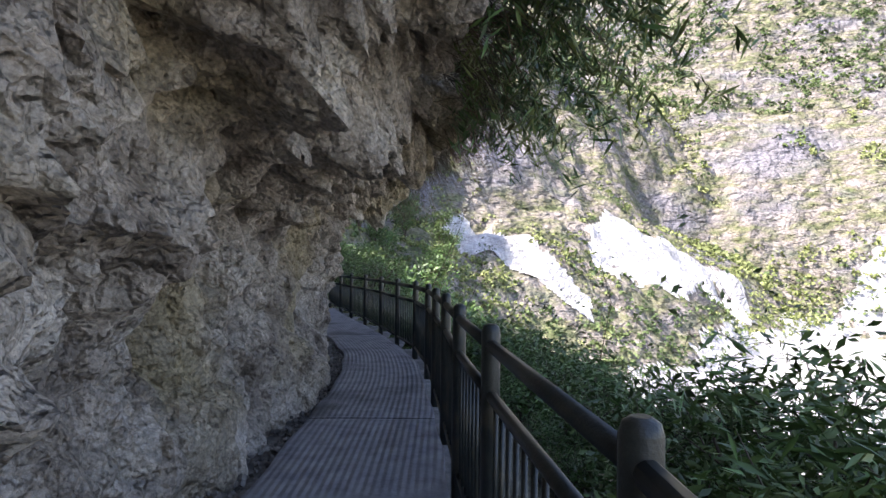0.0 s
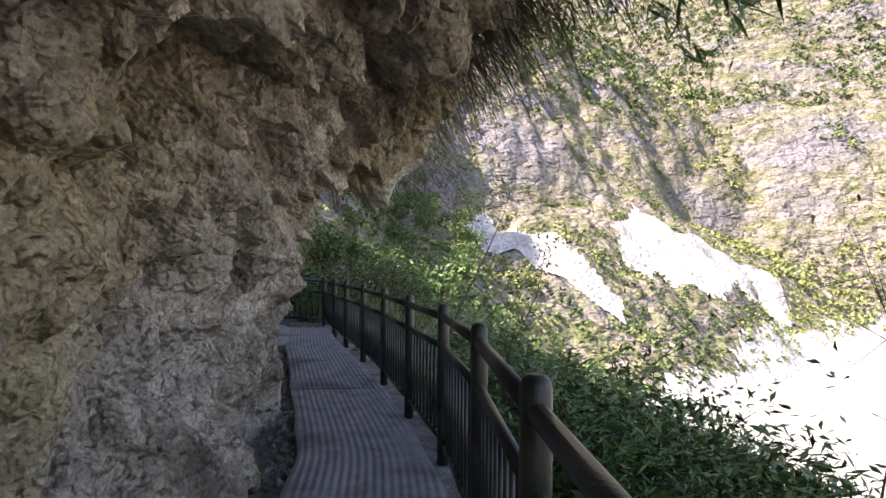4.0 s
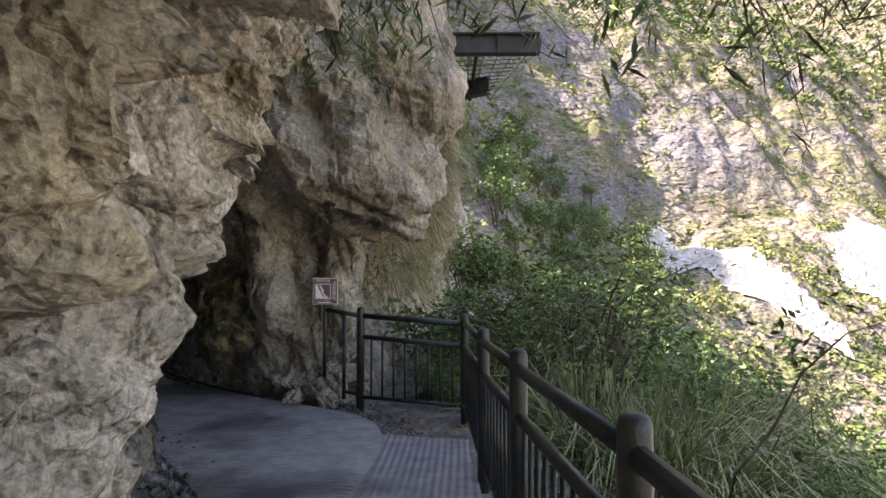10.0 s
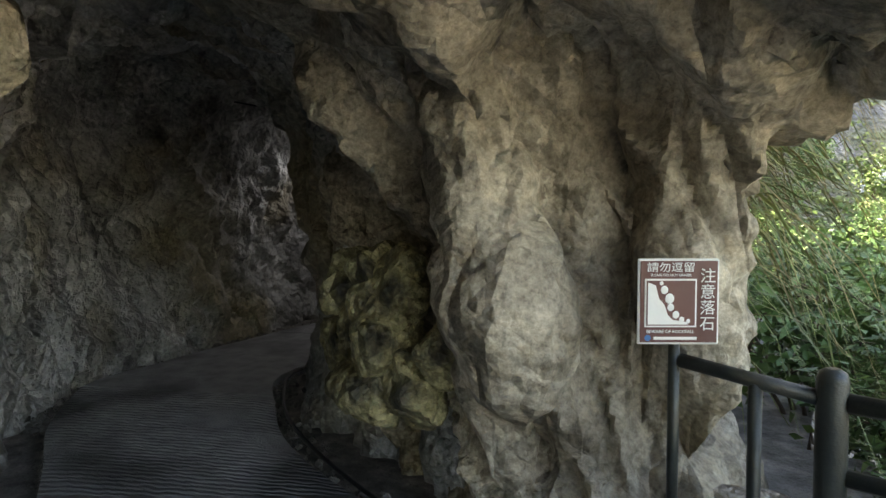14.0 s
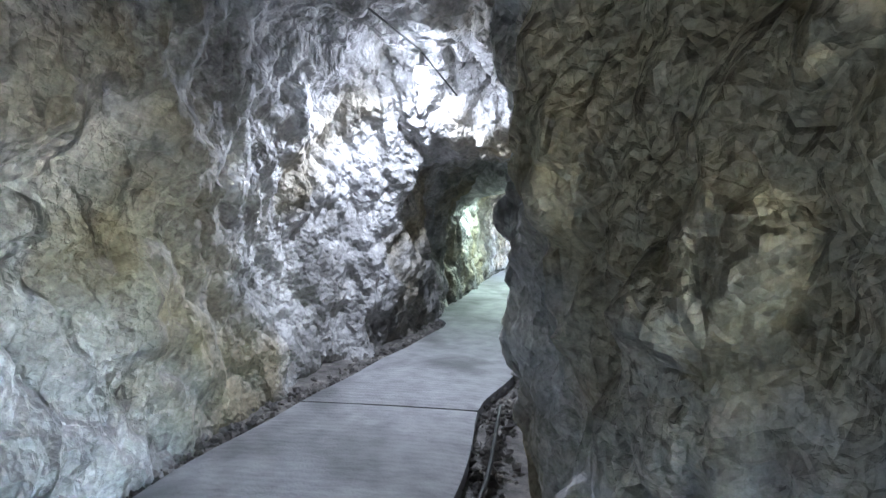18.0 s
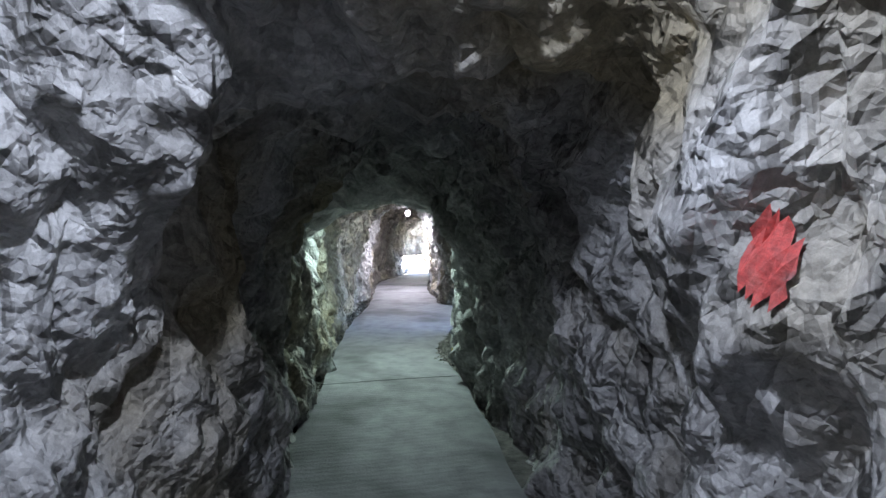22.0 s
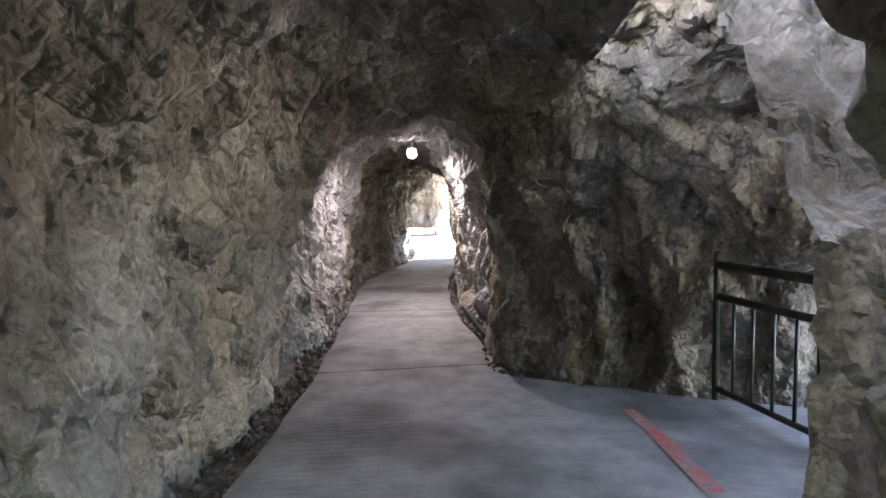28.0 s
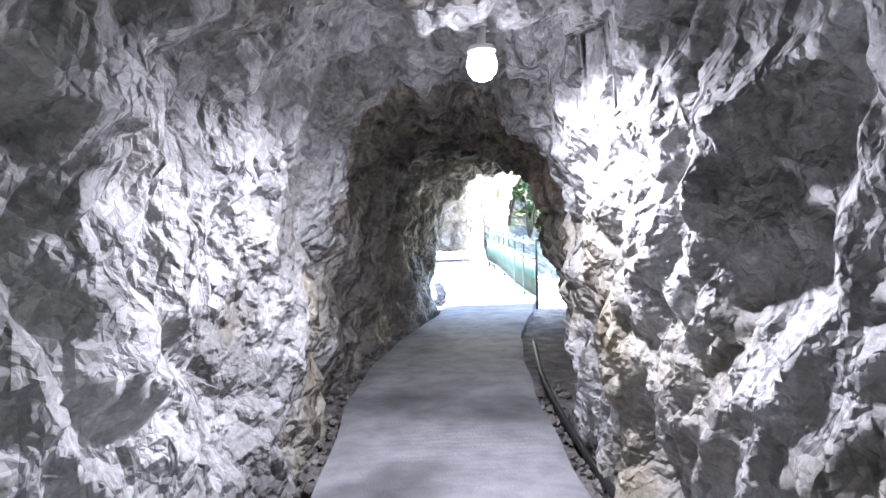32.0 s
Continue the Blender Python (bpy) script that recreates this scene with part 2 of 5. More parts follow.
WHITE = material("white_paint", [(0.7, 0.7, 0.68), (0.8, 0.8, 0.78)], 6, 0.4, 0.05, 60)
BROWN = material("sign_brown", [(0.10, 0.035, 0.035), (0.13, 0.045, 0.04)], 6, 0.4, 0.03, 60)
RED = material("red_paint", [(0.30, 0.22, 0.21), (0.50, 0.10, 0.09), (0.62, 0.09, 0.08), (0.66, 0.16, 0.14)], 14, 0.75, 0.3, 50, grain=60, grain_amount=0.25)
FADED = material("faded_red_paint", [(0.30, 0.28, 0.28), (0.40, 0.22, 0.21), (0.52, 0.14, 0.13), (0.58, 0.17, 0.16)], 5, 0.8, 0.3, 50, grain=40, grain_amount=0.3)
YELLOW = material("yellow_cable", [(0.55, 0.42, 0.05), (0.65, 0.5, 0.08)], 8, 0.5, 0.05, 60)
BLACK = material("black_hose", [(0.008, 0.008, 0.008), (0.02, 0.02, 0.02)], 8, 0.5, 0.1, 60)


# ---- shape helpers ----
def part(name, bm, mat, parent=None, label=""):
    me = bpy.data.meshes.new(name)
    bm.to_mesh(me)
    bm.free()
    me.materials.append(mat)
    ob = new(name, me)
    if parent:
        ob.parent = parent
    if label:
        ob["label"] = label
    return ob


def mesh_from(name, verts, faces, mat, parent=None, smooth=False):
    me = bpy.data.meshes.new(name)
    me.from_pydata([tuple(map(float, v)) for v in verts], [], [tuple(map(int, f)) for f in faces])
    me.materials.append(mat)
    if smooth:
        me.shade_smooth()
    ob = new(name, me)
    if parent:
        ob.parent = parent
    return ob


def thing(name, at=(0, 0, 0), label="", category="", group="", kind=""):
    ob = new(name)
    ob.location = at
    ob.empty_display_size = 0.1
    return tagged(ob, label, category, group, kind)


def tube(bm, pts, radius, sides=8, cap=True):
    """A round bar along points into bm; radius is one number or one a point."""
    pts = [Vector(p) for p in pts]
    radii = radius if isinstance(radius, (list, tuple)) else [radius] * len(pts)
    rings = []
    for i, p in enumerate(pts):
        d = (pts[min(i + 1, len(pts) - 1)] - pts[max(i - 1, 0)]).normalized()
        a = d.cross(Vector((0, 0, 1)) if abs(d.z) < 0.95 else Vector((1, 0, 0))).normalized()
        b = d.cross(a)
        rings.append([bm.verts.new(p + radii[i] * (math.cos(q) * a + math.sin(q) * b)) for q in (2 * math.pi * k / sides for k in range(sides))])
    for r, s in zip(rings, rings[1:]):
        for k in range(sides):
            f = bm.faces.new((r[k], r[(k + 1) % sides], s[(k + 1) % sides], s[k]))
            f.smooth = True
    if cap:
        bm.faces.new(rings[0][::-1])
        bm.faces.new(rings[-1])
    return bm


def box(bm, lo, hi, bevel=0.0):
    made = bmesh.ops.create_cube(bm, size=1)
    bmesh.ops.scale(bm, vec=[h - l for l, h in zip(lo, hi)], verts=made["verts"])
    bmesh.ops.translate(bm, vec=[(h + l) / 2 for l, h in zip(lo, hi)], verts=made["verts"])
    if bevel:
        edges = list({e for v in made["verts"] for e in v.link_edges})
        bmesh.ops.bevel(bm, geom=edges, offset=bevel, segments=2, affect="EDGES", profile=0.5)
    return bm


def hashed(ix, iy, iz, seed):
    """Repeatable numbers from 0 to 1 for whole-number cells."""
    v = np.sin(ix * 127.1 + iy * 311.7 + iz * 74.7 + seed * 53.3) * 43758.5453
    return v - np.floor(v)


def vnoise(p, scale, seed=0):
    """Smooth value noise, -1 to 1, of points (n, 3)."""
    q = p * scale
    i = np.floor(q)
    f = q - i
    f = f * f * (3 - 2 * f)
    out = 0
    for dx in (0, 1):
        for dy in (0, 1):
            for dz in (0, 1):
                w = np.abs(1 - dx - f[:, 0]) * np.abs(1 - dy - f[:, 1]) * np.abs(1 - dz - f[:, 2])
                out = out + w * hashed(i[:, 0] + dx, i[:, 1] + dy, i[:, 2] + dz, seed)
    return out * 2 - 1


DICE = np.random.default_rng(11).random((8192, 8))
TURNS = np.array([Euler([radians(360 * v) for v in DICE[k, :3]]).to_matrix() for k in range(64)])


def blocks(p, scale, seed=0, tilt=1.0, side=3.2, flat=0.32):
    """Broken-rock relief: tilted flat-topped blocks, each turned its own way, that meet in sharp creases."""
    q = p * scale
    i = np.floor(q - 0.5).astype(np.int64)
    best = np.full(len(p), -9.0)
    for dx in (0, 1):
        for dy in (0, 1):
            for dz in (0, 1):
                c = i + (dx, dy, dz)
                k = ((c[:, 0] * 73856093) ^ (c[:, 1] * 19349663) ^ (c[:, 2] * 83492791) ^ (seed * 2654435)) & 8191
                h = DICE[k]
                o = q - (c + 0.25 + 0.5 * h[:, :3])
                m = np.abs(np.einsum("nij,nj->ni", TURNS[k & 63], o)).max(1)
                best = np.maximum(best, 0.9 * (h[:, 3] - 0.5) + tilt * ((h[:, 4:7] - 0.5) * o).sum(1) - side * np.maximum(0, m - flat))
    return best + 0.21


def smooth_line(points, step):
    """A line through points resampled at even steps (Catmull-Rom)."""
    p = np.array(points, float)
    p = np.vstack([2 * p[0] - p[1], p, 2 * p[-1] - p[-2]])
    out = []
    for k in range(1, len(p) - 2):
        n = max(2, int(np.linalg.norm(p[k + 1] - p[k]) / 0.05))
        for t in np.linspace(0, 1, n, endpoint=False):
            out.append(0.5 * (2 * p[k] + (p[k + 1] - p[k - 1]) * t + (2 * p[k - 1] - 5 * p[k] + 4 * p[k + 1] - p[k + 2]) * t * t + (3 * p[k] - p[k - 1] - 3 * p[k + 1] + p[k + 2]) * t**3))
    out.append(p[-2])
    out = np.array(out)
    s = np.r_[0, np.cumsum(np.linalg.norm(np.diff(out, axis=0), axis=1))]
    n = max(2, int(round(s[-1] / step)) + 1)
    return np.stack([np.interp(np.linspace(0, s[-1], n), s, out[:, k]) for k in range(out.shape[1])], 1)


def grid_normals(g):
    du, dv = np.gradient(g, axis=0), np.gradient(g, axis=1)
    n = np.cross(du, dv)
    return n / np.maximum(np.linalg.norm(n, axis=2, keepdims=True), 1e-9)


def rocky(g, inward, big=0.22, mid=0.10, small=0.035, seed=0, hold=None, warp=0.1, streak=(1, 1, 0.75), cells=(1.1, 3.0, 8.0), turn=None):
    """Breaks a smooth grid of points into rock. inward: +1 or -1 picks the side of the normal that goes into the rock."""
    p = g.reshape(-1, 3)
    n = grid_normals(g).reshape(-1, 3) * inward
    q = p + warp * np.stack([vnoise(p, 1.3, seed + k) for k in (1, 2, 3)], 1) + 0.3 * warp * np.stack([vnoise(p, 4.1, seed + k) for k in (4, 5, 6)], 1)
    if turn is not None:
        q = q @ np.array(Euler([radians(a) for a in turn]).to_matrix())
    q = q * np.array(streak)
    d = big * (blocks(q, cells[0], seed + 10, 1.5) + 0.4 * vnoise(p, 0.7, seed + 20))
    d = d + mid * blocks(q, cells[1], seed + 30, 1.5)
    d = d + small * blocks(q, cells[2], seed + 50, 1.3) + 0.35 * small * vnoise(p, cells[2] * 2.3, seed + 60)
    if hold is not None:
        d = d * hold.reshape(-1)
    return (p + n * d[:, None]).reshape(g.shape)


def sheet(name, g, mat, parent=None, sharp=48):
    a, b = g.shape[:2]
    k = np.arange(a * b).reshape(a, b)
    faces = np.stack([k[:-1, :-1], k[1:, :-1], k[1:, 1:], k[:-1, 1:]], -1).reshape(-1, 4)
    me = bpy.data.meshes.new(name)
    me.vertices.add(a * b)
    me.vertices.foreach_set("co", g.reshape(-1).astype(np.float32))
    me.loops.add(len(faces) * 4)
    me.loops.foreach_set("vertex_index", faces.reshape(-1).astype(np.int32))
    me.polygons.add(len(faces))
    me.polygons.foreach_set("loop_start", np.arange(0, len(faces) * 4, 4, dtype=np.int32))
    me.update(calc_edges=True)
    me.materials.append(mat)
    me.shade_smooth()
    me.set_sharp_from_angle(angle=radians(sharp))
    ob = new(name, me)
    if parent:
        ob.parent = parent
    return ob


def loft(base, profiles, step_v, out_dir=None):
    """Points of a swept surface: base (n, 2) on the plan, profiles (n, k, 2) of outward offset and height, resampled evenly along the profile."""
    n = len(base)
    d = np.gradient(base, axis=0)
    d /= np.linalg.norm(d, axis=1, keepdims=True)
    o = np.stack([d[:, 1], -d[:, 0]], 1) if out_dir is None else out_dir
    length = max(np.linalg.norm(np.diff(pr, axis=0), axis=1).sum() for pr in profiles)
    m = int(length / step_v)
    g = np.zeros((n, m, 3))
    for i in range(n):
        pr = smooth_line(profiles[i], 0.05)
        s = np.r_[0, np.cumsum(np.linalg.norm(np.diff(pr, axis=0), axis=1))]
        u = np.linspace(0, s[-1], m)
        off, z = np.interp(u, s, pr[:, 0]), np.interp(u, s, pr[:, 1])
        g[i, :, 0], g[i, :, 1], g[i, :, 2] = base[i, 0] + o[i, 0] * off, base[i, 1] + o[i, 1] * off, z
    return g

# ---- plan ----
FENCE = [(2.5, -6.0), (2.5, 0.9), (2.47, 2.3), (2.42, 3.75), (2.35, 5.21), (2.15, 6.79), (2.01, 7.95), (1.90, 9.15), (1.77, 10.4), (1.62, 11.82), (1.35, 13.3), (0.94, 14.57), (0.46, 16.02), (-0.1, 17.55), (-0.66, 18.86), (-1.16, 20.07), (-1.83, 21.84)]
CLIFF_BASE = [(0.75, -7.0), (0.62, 0.0), (0.48, 4.0), (0.38, 8.0), (0.30, 11.0), (0.0, 13.0), (-0.55, 14.7), (-1.02, 16.0), (-1.58, 17.25), (-2.42, 18.35), (-3.3, 19.0), (-4.5, 19.65), (-5.8, 20.2)]
# left foot, right foot and height of the tunnel's bore, from its mouth inwards
BORE = [
    (-4.5, 19.6, -4.3, 22.65, 2.85), (-5.8, 20.2, -5.4, 22.8, 2.8), (-7.0, 20.9, -6.2, 23.0, 2.9),
    (-8.1, 21.5, -6.75, 23.3, 2.95), (-9.0, 22.2, -7.2, 23.8, 3.0), (-9.4, 23.2, -7.4, 24.5, 3.0), (-9.7, 24.4, -7.55, 25.5, 3.0),
    (-10.25, 26.0, -8.0, 26.3, 3.15), (-10.2, 26.6, -8.25, 26.8, 2.85), (-10.0, 27.1, -8.4, 27.3, 2.2), (-10.25, 28.1, -8.45, 28.4, 2.2), (-10.55, 29.2, -8.75, 29.4, 2.28), (-10.9, 30.6, -9.15, 30.8, 2.25), (-11.15, 31.5, -9.45, 31.7, 1.9), (-11.4, 32.3, -9.6, 32.5, 2.42),
    (-11.8, 33.6, -9.7, 33.6, 2.4), (-12.3, 35.7, -9.78, 35.3, 2.35), (-12.6, 37.0, -9.8, 36.7, 2.45), (-12.85, 38.4, -10.1, 38.1, 2.4),
    (-12.95, 39.0, -10.9, 38.9, 2.3), (-13.3, 40.6, -11.12, 40.4, 2.42), (-13.6, 42.0, -11.65, 42.0, 2.45), (-14.0, 43.7, -11.8, 43.8, 2.25),
    (-14.05, 45.5, -11.9, 45.6, 2.2), (-13.95, 48.0, -11.75, 48.0, 2.25)]
# the lip of the second cliff, from the tunnel's jamb round the nose and along the gorge
NOSE = [(-6.2, 22.95), (-5.2, 22.5), (-4.4, 22.2), (-3.75, 22.1), (-3.3, 22.35), (-3.5, 23.1), (-4.3, 25.0), (-5.2, 28.0), (-6.0, 32.0), (-6.4, 34.4)]
OUTER = [(-7.9, 38.6), (-9.2, 42.0), (-10.3, 45.5), (-11.0, 47.2), (-11.5, 48.0)]


def fence_x(y):
    f = np.array(FENCE + [(-3.0, 23.0), (-3.9, 28.0), (-5.0, 33.0), (-7.0, 38.0), (-9.5, 44.0), (-11.0, 48.0), (-12.0, 52.0), (-13.6, 57.0), (-16.0, 66.0), (-25.0, 90.0), (-60.0, 140.0)])
    return np.interp(y, f[:, 1], f[:, 0])


# ---- rock ----
def cliff_profile(reach, lip):
    return [(-0.1, -0.5), (0.0, 0.0), (-0.12, 0.7), (-0.1, 1.3), (0.08 * min(1, reach / 1.4), 1.85), (0.4 * min(1, reach / 1.4) ** 2, 2.3), (reach * 0.55, lip - 0.3), (reach * 0.85, lip - 0.1), (reach, lip + 0.1), (reach + 0.12, lip + 0.6), (reach + 0.0, lip + 1.4), (reach - 0.5, lip + 3.0), (reach - 2.4, lip + 6.5), (reach - 4.5, lip + 11), (reach - 9, lip + 16)]


def second_material(ob, mat, spans):
    """Gives stretches of a wall, along y and with ragged borders, a second material."""
    me = ob.data
    me.materials.append(mat)
    c = np.zeros(len(me.polygons) * 3)
    me.polygons.foreach_get("center", c)
    c = c.reshape(-1, 3)
    y = c[:, 1] + 0.6 * vnoise(c, 1.0, 88) + 0.3 * vnoise(c, 4.0, 89)
    me.polygons.foreach_set("material_index", sum((y > a) & (y < b) for a, b in spans).astype(np.int32))


line = smooth_line(CLIFF_BASE, 0.032)
ys = line[:, 1]
reach = np.interp(ys, [-7, 4, 8, 12, 15, 16.2, 17.2, 17.9, 18.5, 19.0, 19.6, 20.2], [1.7, 1.65, 1.6, 1.5, 1.5, 1.5, 1.1, 0.75, 0.6, 0.5, 0.4, 0.35])
lips = np.interp(ys, [-7, 4, 10, 14, 17, 18.5, 20.6], [3.2, 3.1, 3.0, 2.95, 2.95, 2.95, 2.9])
full = [cliff_profile(r, p) for r, p in zip(reach, lips)]
CLIFF_ROCKY = dict(big=0.42, mid=0.27, small=0.10, seed=3, warp=0.08, streak=(1, 0.8, 0.65), turn=(20, 12, 0), cells=(1.0, 2.2, 6.0))
passed = ys > 3.4
for name, pick, step in (("wall_cliff", np.flatnonzero(passed), 0.032), ("wall_cliff_behind", np.flatnonzero(ys < 3.45)[::3], 0.1)):
    g = loft(line[pick], [full[k][:11] for k in pick], step)
    g = rocky(g, 1, hold=np.clip(0.5 + 0.32 * g[:, :, 2], 0.4, 1.4), **CLIFF_ROCKY)
    ob = tagged(sheet(name, g, ROCK), "overhanging grey-brown rock cliff beside the walkway", "cliff", kind="structure")
    second_material(ob, PALE_CLIFF, [(14.9, 40.0)])
# Carried up to about 19 m, mostly out of view, to shade the slope.
g = loft(line[::3], [[(f[10][0] - 0.15, f[10][1] - 0.25)] + f[11:] for f in full[::3]], 0.16)
tagged(sheet("wall_cliff_top", rocky(g, 1, 0.5, 0.2, 0.05, seed=4), ROCK), "upper rock cliff above the overhang", "cliff", kind="structure")

b = smooth_line(BORE, 0.033)
m = 226
phi = np.linspace(-0.12, math.pi + 0.12, m)
c, s = np.cos(phi), np.sin(phi)
shape_x, shape_z = -np.sign(c) * np.abs(c) ** 0.72, np.where(s > 0, np.abs(s) ** 0.72, s * 1.6)
g = np.zeros((len(b), m, 3))
mid, half = (b[:, :2] + b[:, 2:4]) / 2, (b[:, 2:4] - b[:, :2]) / 2
g[:, :, :2] = mid[:, None] + half[:, None] * (shape_x * (1 + 0.10 * np.clip(s, 0, 1)))[None, :, None]
g[:, :, 2] = b[:, 4:5] * shape_z[None]
calm = 1 - 0.45 * np.exp(-(((b[:, 1] - 39.9) / 0.8) ** 2))[:, None] * (shape_x > 0.3)[None]
BORE_GRID = rocky(g, 1, 0.20, 0.12, 0.055, seed=21, hold=calm, warp=0.06, cells=(1.0, 2.8, 7.0), turn=(25, 15, 0), streak=(1, 0.8, 0.55))
LAMPS = [((-9.12, 26.2, 2.72), (0.70, 0.80, 1.0), 3.4), ((-10.57, 32.64, 2.12), (0.72, 1.0, 0.94), 4.8), ((-12.28, 41.3, 2.14), (0.86, 0.86, 1.0), 13.5)]
# the vault comes down to each lamp's fixing
for (x, y, z), _, _ in LAMPS:
    r = np.hypot(BORE_GRID[:, :, 0] - x, BORE_GRID[:, :, 1] - y)
    sink = np.where((r < 0.8) & (BORE_GRID[:, :, 2] > z - 0.3), z + 0.2 + 0.8 * r * r + 0.05 * vnoise(BORE_GRID.reshape(-1, 3), 5.0, 9).reshape(r.shape), 99)
    BORE_GRID[:, :, 2] = np.minimum(BORE_GRID[:, :, 2], sink)
    near = np.hypot((BORE_GRID[:, :, 0] - x) / 0.55, np.where(BORE_GRID[:, :, 1] < y, (BORE_GRID[:, :, 1] - y) / (0.5 if y == 32.64 else 1.6), (BORE_GRID[:, :, 1] - y) / 0.5))
    clear = z + 0.13 + 0.04 * vnoise(BORE_GRID.reshape(-1, 3), 5.0, 8).reshape(r.shape)
    BORE_GRID[:, :, 2] = np.where((near < 1) & (BORE_GRID[:, :, 2] > z - 0.5), np.maximum(BORE_GRID[:, :, 2], clear), BORE_GRID[:, :, 2])
# a low lip of rock before the second lamp
lip = 1.88 - 0.4 * (BORE_GRID[:, :, 0] + 10.35) ** 2 + 0.07 * vnoise(BORE_GRID.reshape(-1, 3), 4.0, 12).reshape(BORE_GRID.shape[:2]) + 1.1 * (BORE_GRID[:, :, 1] - 31.5) ** 2
BORE_GRID[:, :, 2] = np.where(np.abs(BORE_GRID[:, :, 1] - 31.5) < 0.8, np.minimum(BORE_GRID[:, :, 2], np.maximum(lip, 1.55)), BORE_GRID[:, :, 2])
yy = b[:, 1]
# stretches along y that take the warm-lit colour
WARM = [(33.9, 38.6), (43.0, 60.0)]
opening = (yy > 35.5) & (yy < 38.55)
k1, k2 = 80, 146
left = sheet("wall_tunnel_left", BORE_GRID[:, : k1 + 1], TUNNEL_ROCK)
second_material(left, WARM_LIT_ROCK, WARM)
tagged(left, "rough-hewn pale grey rock wall of the tunnel", "tunnel wall", kind="structure")
roof = sheet("ceiling_tunnel", BORE_GRID[:, k1 : k2 + 1], TUNNEL_ROCK)
second_material(roof, WARM_LIT_ROCK, WARM)
tagged(roof, "rough-hewn low rock vault of the tunnel", "tunnel ceiling", kind="structure")
ia, ib = int(np.argmax(opening)), int(len(yy) - np.argmax(opening[::-1]))
for i, (p, q) in enumerate(((0, ia + 1), (ib - 1, len(yy)))):
    w = sheet("wall_tunnel_right_%d" % (i + 1), BORE_GRID[p:q, k2:], TUNNEL_ROCK)
    second_material(w, WARM_LIT_ROCK, WARM)
    tagged(w, "rough-hewn grey rock wall of the tunnel", "tunnel wall", kind="structure")

# shell added behind the corner of bore and side passage, to block stray daylight
turn = (yy > 38.6) & (yy < 40.0)
centre = np.concatenate([mid, 0 * mid[:, :1]], 1)[turn][:, None]
tagged(sheet("wall_backing", (centre + (BORE_GRID[turn] - centre) * np.array([1.22, 1.0, 1.12]))[:, k2 - 30 :: 2], TUNNEL_ROCK), "backing shell added behind the tunnel corner to block leaking daylight", "tunnel wall", kind="structure")

# the nose beside the tunnel's mouth and the face above it
line = smooth_line(NOSE, 0.034)
u = np.r_[0, np.cumsum(np.linalg.norm(np.diff(line, axis=0), axis=1))]
key_u = [u[np.argmin(np.linalg.norm(line - np.array(p), axis=1))] for p in NOSE]
PROFILES = [
    [(-0.1, -0.5), (-0.1, 1.0), (0.0, 1.9), (0.2, 2.5), (0.5, 2.95), (0.9, 3.4), (1.1, 4.5), (1.0, 7.0), (0.0, 17)],
    [(0.0, -0.5), (0.0, 1.0), (0.1, 1.8), (0.3, 2.4), (0.55, 2.9), (0.8, 3.5), (0.9, 4.5), (0.8, 7.0), (-0.5, 17)],
    [(0.0, -0.5), (0.0, 0.9), (0.05, 1.6), (0.18, 2.2), (0.4, 2.8), (0.6, 3.5), (0.7, 4.6), (0.8, 7.0), (-1.0, 17)],
    [(0.1, -0.5), (-0.02, 0.6), (0.03, 1.3), (0.12, 1.9), (0.45, 2.35), (0.75, 2.8), (0.8, 4.2), (0.5, 6.0), (-1.5, 17)],
    [(0.05, -0.5), (-0.1, 0.6), (-0.05, 1.2), (0.1, 1.7), (0.7, 2.0), (0.95, 2.5), (0.95, 3.8), (0.4, 5.5), (-2.0, 17)],
    [(0.0, -0.5), (0.0, 0.6), (-0.1, 1.3), (-0.05, 1.8), (0.1, 2.3), (0.3, 3.0), (0.3, 4.0), (0.0, 5.5), (-3.0, 17)]]
PROFILES += [[(0.1, -0.8), (0.0, 0.6), (0.05, 1.3), (0.15, 1.8), (0.35, 2.4), (0.55, 3.2), (0.55, 4.4), (0.1, 6.5), (-3.5, 17)]] * (len(NOSE) - 6)
pr = np.array(PROFILES, float)
prof = np.stack([np.stack([np.interp(u, key_u, pr[:, k, j]) for j in (0, 1)], 1) for k in range(pr.shape[1])], 1)
NOSE_ROCKY = dict(big=0.32, mid=0.2, small=0.07, seed=40, cells=(0.8, 2.0, 5.5), warp=0.04, turn=(0, -27, 0), streak=(1.3, 0.8, 0.42))
close = line[:, 1] < 25.2
nose = sheet("wall_nose", rocky(loft(line[close], prof[close][:, :8], 0.032), 1, **NOSE_ROCKY), NOSE_ROCK)
# Carried up to 17 m to shade the gorge slope.
high = prof[::3][:, 6:].copy()
high[:, 0] += (-0.25, 0.3)
tagged(sheet("wall_nose_top", rocky(loft(line[::3], high, 0.12), 1, **NOSE_ROCKY), NOSE_ROCK), "grey rock face high above the tunnel mouth", "cliff", kind="structure")
tagged(sheet("wall_gorge", rocky(loft(line[~close][::2], prof[~close][::2, :8], 0.08), 1, **NOSE_ROCKY), NOSE_ROCK), "grey outer rock face along the gorge", "cliff", kind="structure")
tagged(nose, "bulging grey rock face beside the tunnel mouth", "cliff", kind="structure")

